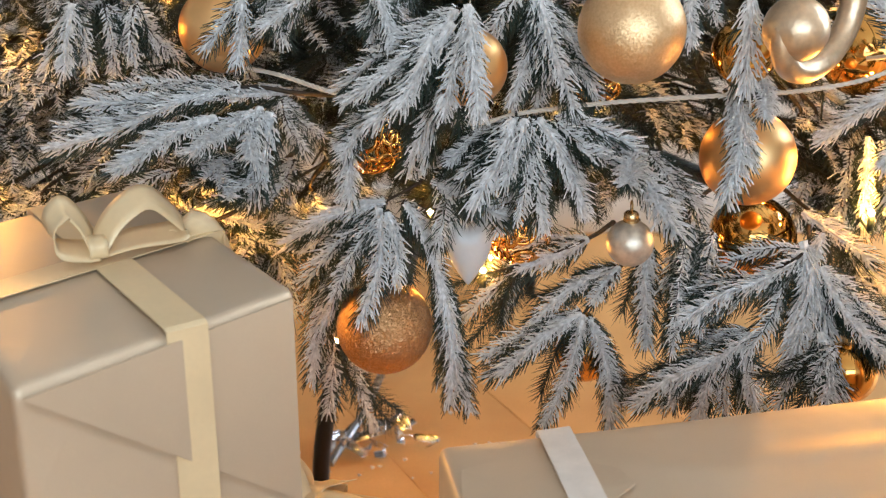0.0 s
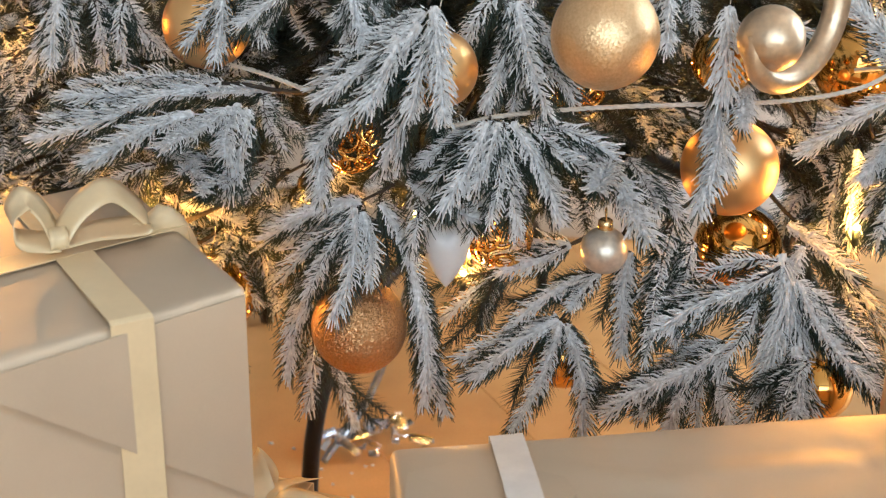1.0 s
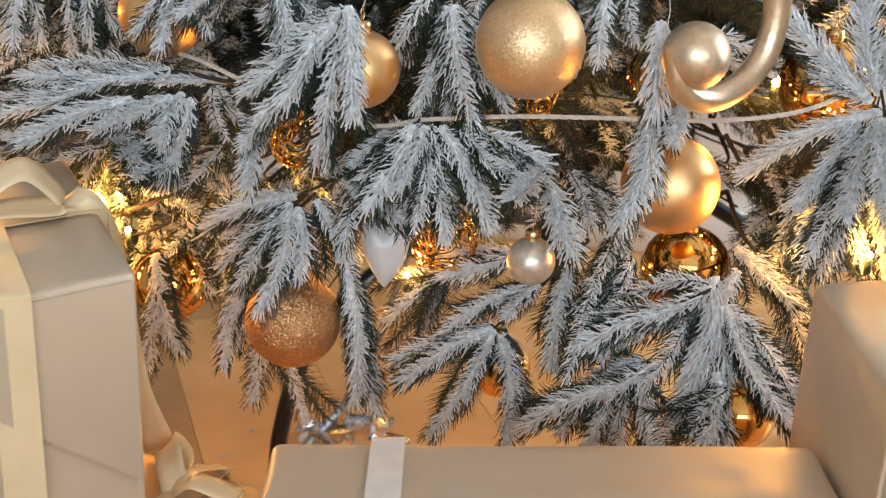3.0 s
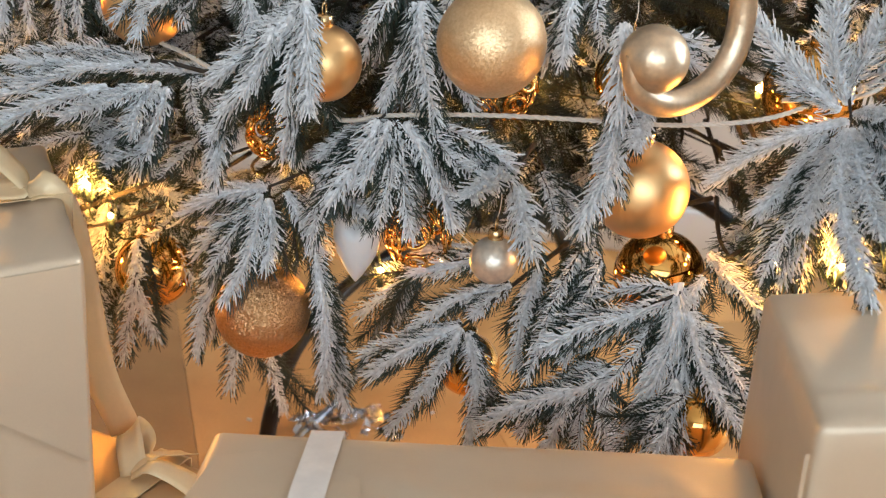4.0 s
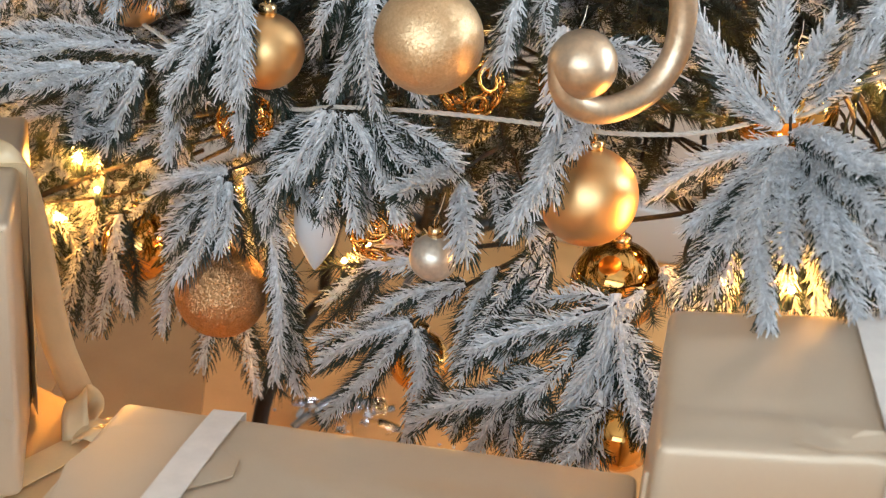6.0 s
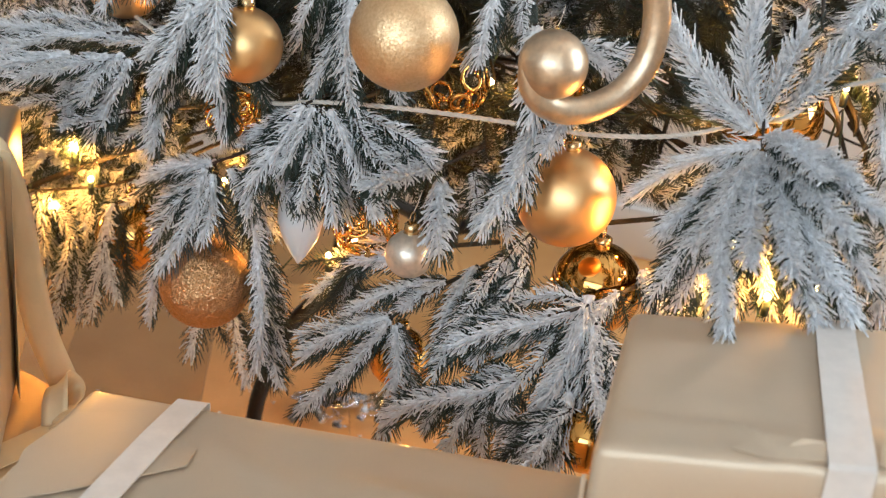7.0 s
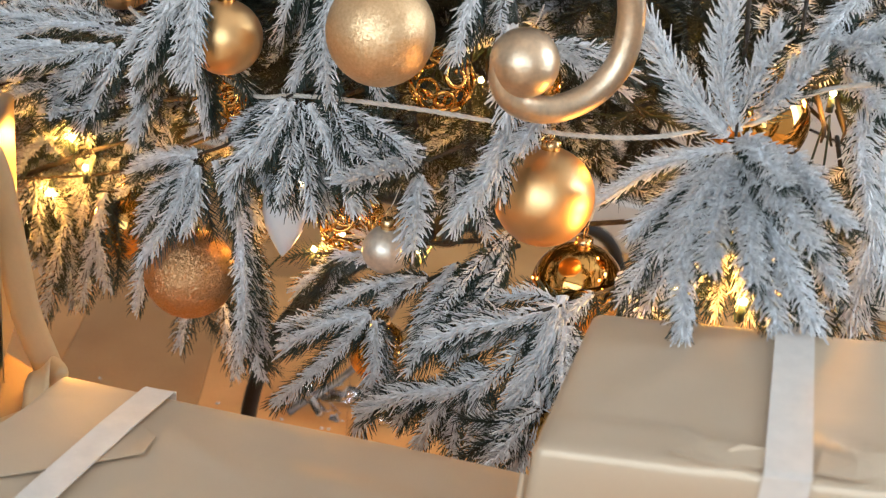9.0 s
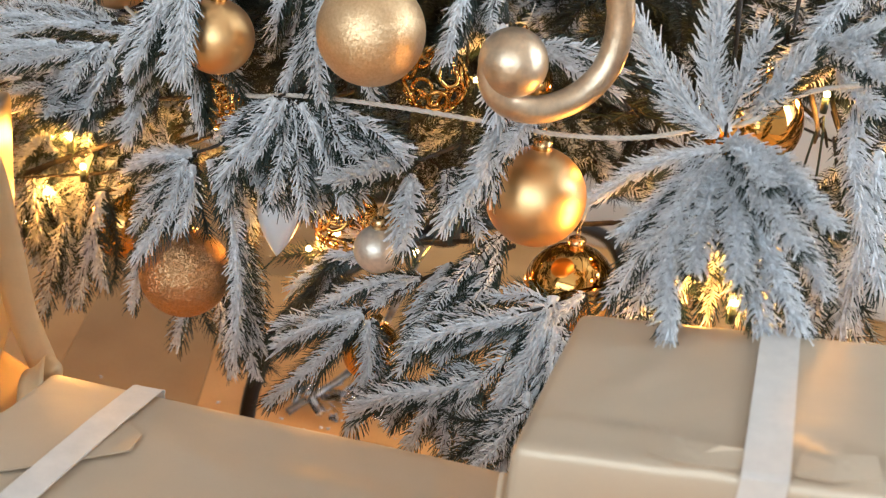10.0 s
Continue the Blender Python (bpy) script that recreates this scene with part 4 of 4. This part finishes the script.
world_children(gift_b, sheet(None, [la + side + up * 0.03, la + side + up * 0.455, lb + side + up * 0.03], PAPER, 0.0016))
slump(gift_b, B[0], (0.99, 0.142), 0.13, 0.473)


# ---- ornaments ----
def ball(at, dia, mat, label, cap=True, squash=1.0, tilt=(0, 0), kind="glass ornament"):
    root = thing("christmas_ball", at, label, "christmas ornament", "balls on the tree")
    bm = bmesh.new()
    bmesh.ops.create_uvsphere(bm, u_segments=48, v_segments=28, radius=dia / 2)
    for v in bm.verts:
        v.co.z *= squash
    ob = part("ball", bm, mat, None)
    ob.parent = root
    if cap:
        r, z = 0.0075 * (0.6 + dia * 5), dia / 2 * squash
        bm = bmesh.new()
        tube(bm, [Vector((0, 0, z - 0.003)), Vector((0, 0, z + 0.006)), Vector((0, 0, z + 0.0075))], [r * 1.08, r, r * 0.7], 16)
        c = part("cap", bm, BRASS, None, "small ribbed brass cap")
        c.parent = root
        bm = bmesh.new()
        tube(bm, [Vector((0, math.cos(a) * 0.005, z + 0.0115 + math.sin(a) * 0.005)) for a in np.linspace(0, 2 * math.pi, 15)], 0.0007, 6)
        c = part("hanger", bm, BRASS, None)
        c.parent = root
        bm = bmesh.new()
        tube(bm, spline([(0, 0, z + 0.015), (0.001, 0.006, z + 0.022), (0, 0.016, z + 0.03)], 8), 0.0004, 5)
        c = part("thread", bm, CORD, None)
        c.parent = root
    return root


ball((-0.050, 0.975, 0.345), 0.082, COPPER_GLITTER, "copper glitter ball hanging from a flocked branch")
ball((0.141, 0.931, 0.608), 0.081, PEARL_GLITTER, "large champagne ball with a fine frosted glitter")
ball((0.257, 1.013, 0.484), 0.081, MATTE_GOLD, "large matte gold ball hanging under a cord")
ball((0.019, 0.912, 0.584), 0.058, SOFT_GOLD, "small matte gold ball half behind a flocked twig")
ball((-0.184, 1.044, 0.587), 0.074, SOFT_GOLD, "matte gold ball behind a hanging flocked twig")
ball((0.281, 1.066, 0.391), 0.080, MIRROR_GOLD, "polished gold mirror ball below the matte one")
ball((-0.197, 1.074, 0.324), 0.074, MIRROR_GOLD, "polished gold mirror ball behind a hanging twig")
ball((0.127, 1.013, 0.304), 0.056, MIRROR_GOLD, "small polished gold ball low behind a spray")
ball((0.327, 0.910, 0.334), 0.050, MIRROR_GOLD, "small polished gold ball near the parcels")
ball((0.389, 1.140, 0.548), 0.086, MIRROR_GOLD, "large polished gold ball deep in the tree")
ball((0.240, 0.985, 0.580), 0.053, MIRROR_GOLD, "small polished gold ball beside the curled ornament")
ball((0.152, 0.952, 0.430), 0.039, PEARL, "tiny pearl lacquer ball with a brass cap")


def openwork(at, dia, label):
    """A pierced ball of curling gold wire."""
    root = thing("openwork_ball", at, label, "christmas ornament", "balls on the tree")
    r, rg = dia / 2, random.Random(int(at[0] * 1000))
    for k in range(22):
        c = Vector((rg.gauss(0, 1), rg.gauss(0, 1), rg.gauss(0, 1))).normalized()
        u = c.orthogonal().normalized()
        w = c.cross(u)
        pts = [(c * 1.0 + (u * math.cos(a) + w * math.sin(a)) * (0.52 - 0.05 * a)).normalized() * r for a in np.linspace(0, 7.5, 26)]
        ob = part("scroll", tube(bmesh.new(), pts, 0.0021, 6), MIRROR_GOLD, None)
        ob.parent = root
    return root


openwork((0.067, 1.053, 0.403), 0.058, "gold openwork ball of curling scrolls")
openwork((-0.060, 1.030, 0.490), 0.048, "gold openwork ball hidden among twigs")
openwork((0.132, 1.074, 0.541), 0.055, "gold openwork ball behind a champagne ball")

# white heart
drop = thing("glass_heart", (0.022, 1.012, 0.402), "frosted white glass heart ornament among flocked twigs", "christmas ornament")
bm = bmesh.new()
prof = [(0.0, 0.031), (0.007, 0.030), (0.014, 0.025), (0.0185, 0.016), (0.019, 0.006), (0.016, -0.006), (0.011, -0.017), (0.006, -0.026), (0.002, -0.032), (0.0004, -0.034)]
tube(bm, spline([(0, 0, z) for _, z in prof], len(prof)), [max(r, 0.0004) for r, _ in prof], 28)
for v in bm.verts:
    if v.co.z > 0:
        v.co.z += (abs(v.co.x) - 0.009) * 1.1 * min(1, v.co.z / 0.02)
    v.co.x *= 1.12
    v.co.y *= 0.8
ob = part("heart", bm, WHITE_GLASS, None)
ob.parent = drop

# curled ornament: a bar that rolls up and ends in a ball
curl = thing("curled_ornament", (0.26, 0.918, 0.611), "champagne curled bar ornament ending in a ball", "christmas ornament")
bm = bmesh.new()
U = Vector((0.755, 0.656, 0))
p = [(-0.017, 0.004), (-0.016, -0.012), (-0.006, -0.026), (0.012, -0.033), (0.031, -0.032), (0.053, -0.022), (0.069, -0.004), (0.075, 0.018), (0.073, 0.046), (0.060, 0.072), (0.036, 0.088), (0.008, 0.09)]
pts = spline([U * u + Vector((0, 0, w)) for u, w in p], 60)
tube(bm, pts, [0.0075 + 0.0025 * min(1, i / 12) for i in range(60)], 20)
ob = part("bar", bm, CHAMPAGNE, None)
ob.parent = curl
bm = bmesh.new()
bmesh.ops.create_uvsphere(bm, u_segments=40, v_segments=24, radius=0.0245)
ob = part("ball", bm, CHAMPAGNE, None)
ob.parent = curl


# ---- cord ----
def cord(pts, label, r=0.00105):
    p = spline(pts, 480)
    root = thing("cord_garland", pts[0], label, "garland")
    base = Vector(pts[0])
    for k in range(3):
        q, up = [], Vector((0, 0, 1))
        for i, c in enumerate(p):
            d = (p[min(i + 1, 479)] - p[max(i - 1, 0)]).normalized()
            a = (up - d * up.dot(d)).normalized()
            b = d.cross(a)
            ang = i * 0.55 + k * 2.094
            q.append(c - base + (a * math.cos(ang) + b * math.sin(ang)) * r)
        ob = part("strand", tube(bmesh.new(), q, r * 0.95, 6), CORD, None)
        ob.parent = root
    return root


cord([(-0.25, 1.15, 0.55), (-0.19, 1.06, 0.555), (-0.135, 1.012, 0.555), (-0.084, 0.987, 0.545), (0.0, 0.965, 0.530), (0.030, 0.951, 0.531), (0.064, 0.955, 0.538), (0.135, 0.968, 0.543), (0.224, 0.982, 0.545), (0.285, 0.970, 0.552), (0.347, 0.980, 0.562), (0.40, 1.03, 0.575)], "twisted white cord strung along the branches")
cord([(0.36, 1.05, 0.56), (0.40, 1.0, 0.578), (0.420, 0.98, 0.592), (0.45, 1.01, 0.612), (0.52, 1.03, 0.63)], "twisted white cord end among flocked needles")


# ---- fairy lights ----
lights = thing("fairy_lights", (0.16, 1.3, 0.45), "string of small warm fairy lights in the tree", "fairy lights")


def bulb(p, watts):
    bm = bmesh.new()
    bmesh.ops.create_uvsphere(bm, u_segments=12, v_segments=8, radius=0.0028)
    ob = part("bulb", bm, GLOW, None, "small lit warm bulb")
    ob.parent, ob.location = lights, Vector(p) - Vector((0.16, 1.3, 0.45))
    ob.visible_shadow = False
    bm = bmesh.new()
    tube(bm, [Vector((0, 0, -0.004)), Vector((0, 0, -0.016))], 0.003, 10)
    c = part("socket", bm, WIRE, None)
    c.parent = ob
    bulb_light(p, watts)


BULBS = [((-0.256, 1.062, 0.405), 2.0), ((-0.275, 1.050, 0.345), 0.6), ((-0.310, 1.055, 0.300), 0.4), ((-0.225, 1.045, 0.385), 0.5), ((0.050, 1.25, 0.300), 2.0), ((-0.105, 1.115, 0.265), 0.5), ((0.036, 1.045, 0.368), 0.5), ((0.134, 1.16, 0.525), 1.2), ((0.345, 1.15, 0.545), 1.6), ((0.442, 1.16, 0.577), 1.2), ((0.391, 1.03, 0.470), 1.1), ((0.372, 1.025, 0.430), 0.9), ((0.425, 1.025, 0.435), 0.5), ((-0.012, 1.100, 0.405), 0.9), ((0.04, 1.09, 0.37), 1.7), ((-0.44, 1.15, 0.56), 1.8), ((-0.12, 1.12, 0.385), 1.3), ((-0.46, 1.09, 0.43), 2.4), ((0.46, 1.03, 0.450), 0.8), ((-0.25, 1.18, 0.60), 0.9)]
for p, w in BULBS:
    bulb(p, w)
order = sorted((b[0] for b in BULBS), key=lambda q: q[0])
wire = []
for a, b in zip(order, order[1:]):
    wire += [Vector(a) + Vector((0, 0.004, -0.018)), (Vector(a) + Vector(b)) / 2 + Vector((0, 0.05, -0.03))]
wire.append(Vector(order[-1]) + Vector((0, 0.004, -0.018)))
ob = part("wire", tube(bmesh.new(), [q - Vector((0.16, 1.3, 0.45)) for q in spline(wire, 160)], 0.0011, 6), WIRE, None, "thin dark green wire")
ob.parent = lights

# ---- paper tag on a twig ----
tag = thing("paper_tag", (0.452, 1.02, 0.500), "small beige paper tag hanging on a thread", "tag")
ob = part("card", block(bmesh.new(), -0.007, -0.0006, -0.013, 0.007, 0.0006, 0.013, 0.0004, 1), CORD, None)
ob.parent = tag
ob = part("thread", tube(bmesh.new(), spline([(0, 0, 0.011), (0.002, 0.004, 0.03), (-0.002, 0.012, 0.05)], 8), 0.0004, 5), WIRE, None)
ob.parent = tag

# ---- crumpled foil on the floor ----
foil = thing("foil_scrap", (-0.10, 1.36, 0.001), "crumpled silver foil scraps lying on the floor", "foil")
rg = random.Random(3)
for k in range(11):
    o = Vector((rg.uniform(-0.05, 0.08), rg.uniform(-0.03, 0.03), 0.008))
    pts = [o + Vector((rg.uniform(-0.03, 0.03), rg.uniform(-0.02, 0.02), rg.uniform(0, 0.02))) for _ in range(4)]
    ob = part("foil_strip", strip(bmesh.new(), spline(pts, 12), 0.010, ((rg.uniform(-1, 1), 1, 0.4), (1, rg.uniform(-1, 1), 0.6))), FOIL, None, smooth=False)
    ob.parent = foil

# ---- crumbs of flock that fell from the branches ----
rg = random.Random(8)
bm = bmesh.new()
for k in range(70):
    o = Vector((rg.gauss(-0.02, 0.17), rg.gauss(1.27, 0.10), 0.0012))
    vs = bmesh.ops.create_icosphere(bm, subdivisions=1, radius=rg.uniform(0.0012, 0.0032), matrix=Matrix.Translation(o))["verts"]
    for v in vs:
        v.co += Vector((rg.uniform(-1, 1), rg.uniform(-1, 1), 0)) * 0.0015
        v.co.z = max(0.0002, (v.co.z - o.z) * 0.6 + o.z)
tagged(part("fallen_flock", bm, FROST, None), "white crumbs of flock scattered on the floor", "flock crumbs", kind="stuff")

# ---- floor, board by board ----
floor = tagged(part("floor", block(bmesh.new(), X0, Y0, -0.06, X1, Y1, -0.004), JOINT, None, smooth=False), "glossy honey oak laminate floor", "floor", kind="structure")
BW, BL = 0.19, 1.28


def board_mesh(mat):
    bm = block(bmesh.new(), 0.0003, 0.0003, -0.004, BW - 0.0003, BL - 0.0003, 0.0, 0.0006, 1)
    me = bpy.data.meshes.new("board")
    bm.to_mesh(me)
    bm.free()
    me.materials.append(mat)
    return me


OAK_BOARD, BROWN_BOARD = board_mesh(OAK), board_mesh(DARK_OAK)
LAY = pose(-0.25, 1.29, 0, 0, 0, 27)
WALLS = (((X0, 0, 0), (-1, 0, 0)), ((X1, 0, 0), (1, 0, 0)), ((0, Y0, 0), (0, -1, 0)), ((0, Y1, 0), (0, 1, 0)))
for i in range(-26, 27):
    v = -6.0 + (i * 0.47 % 1.0) * BL
    while v < 5:
        m = LAY @ Matrix.Translation((i * BW, v, 0))
        ends = [m @ Vector((a, b, 0)) for a in (0, BW) for b in (0, BL)]
        inside = [X0 <= q.x <= X1 and Y0 <= q.y <= Y1 for q in ends]
        me = BROWN_BOARD if i == -1 and v <= 0.08 < v + BL else OAK_BOARD
        if not all(inside):
            bm = bmesh.new()
            bm.from_mesh(me)
            bm.transform(m)
            for co, no in WALLS:
                bmesh.ops.bisect_plane(bm, geom=bm.verts[:] + bm.edges[:] + bm.faces[:], plane_co=co, plane_no=no, clear_outer=True)
            if bm.faces:
                me = bpy.data.meshes.new("board")
                bm.to_mesh(me)
                me.materials.append(OAK)
                new("board", me).parent = floor
            bm.free()
        else:
            ob = new("board", me)
            ob.parent, ob.matrix_basis = floor, m
        v += BL
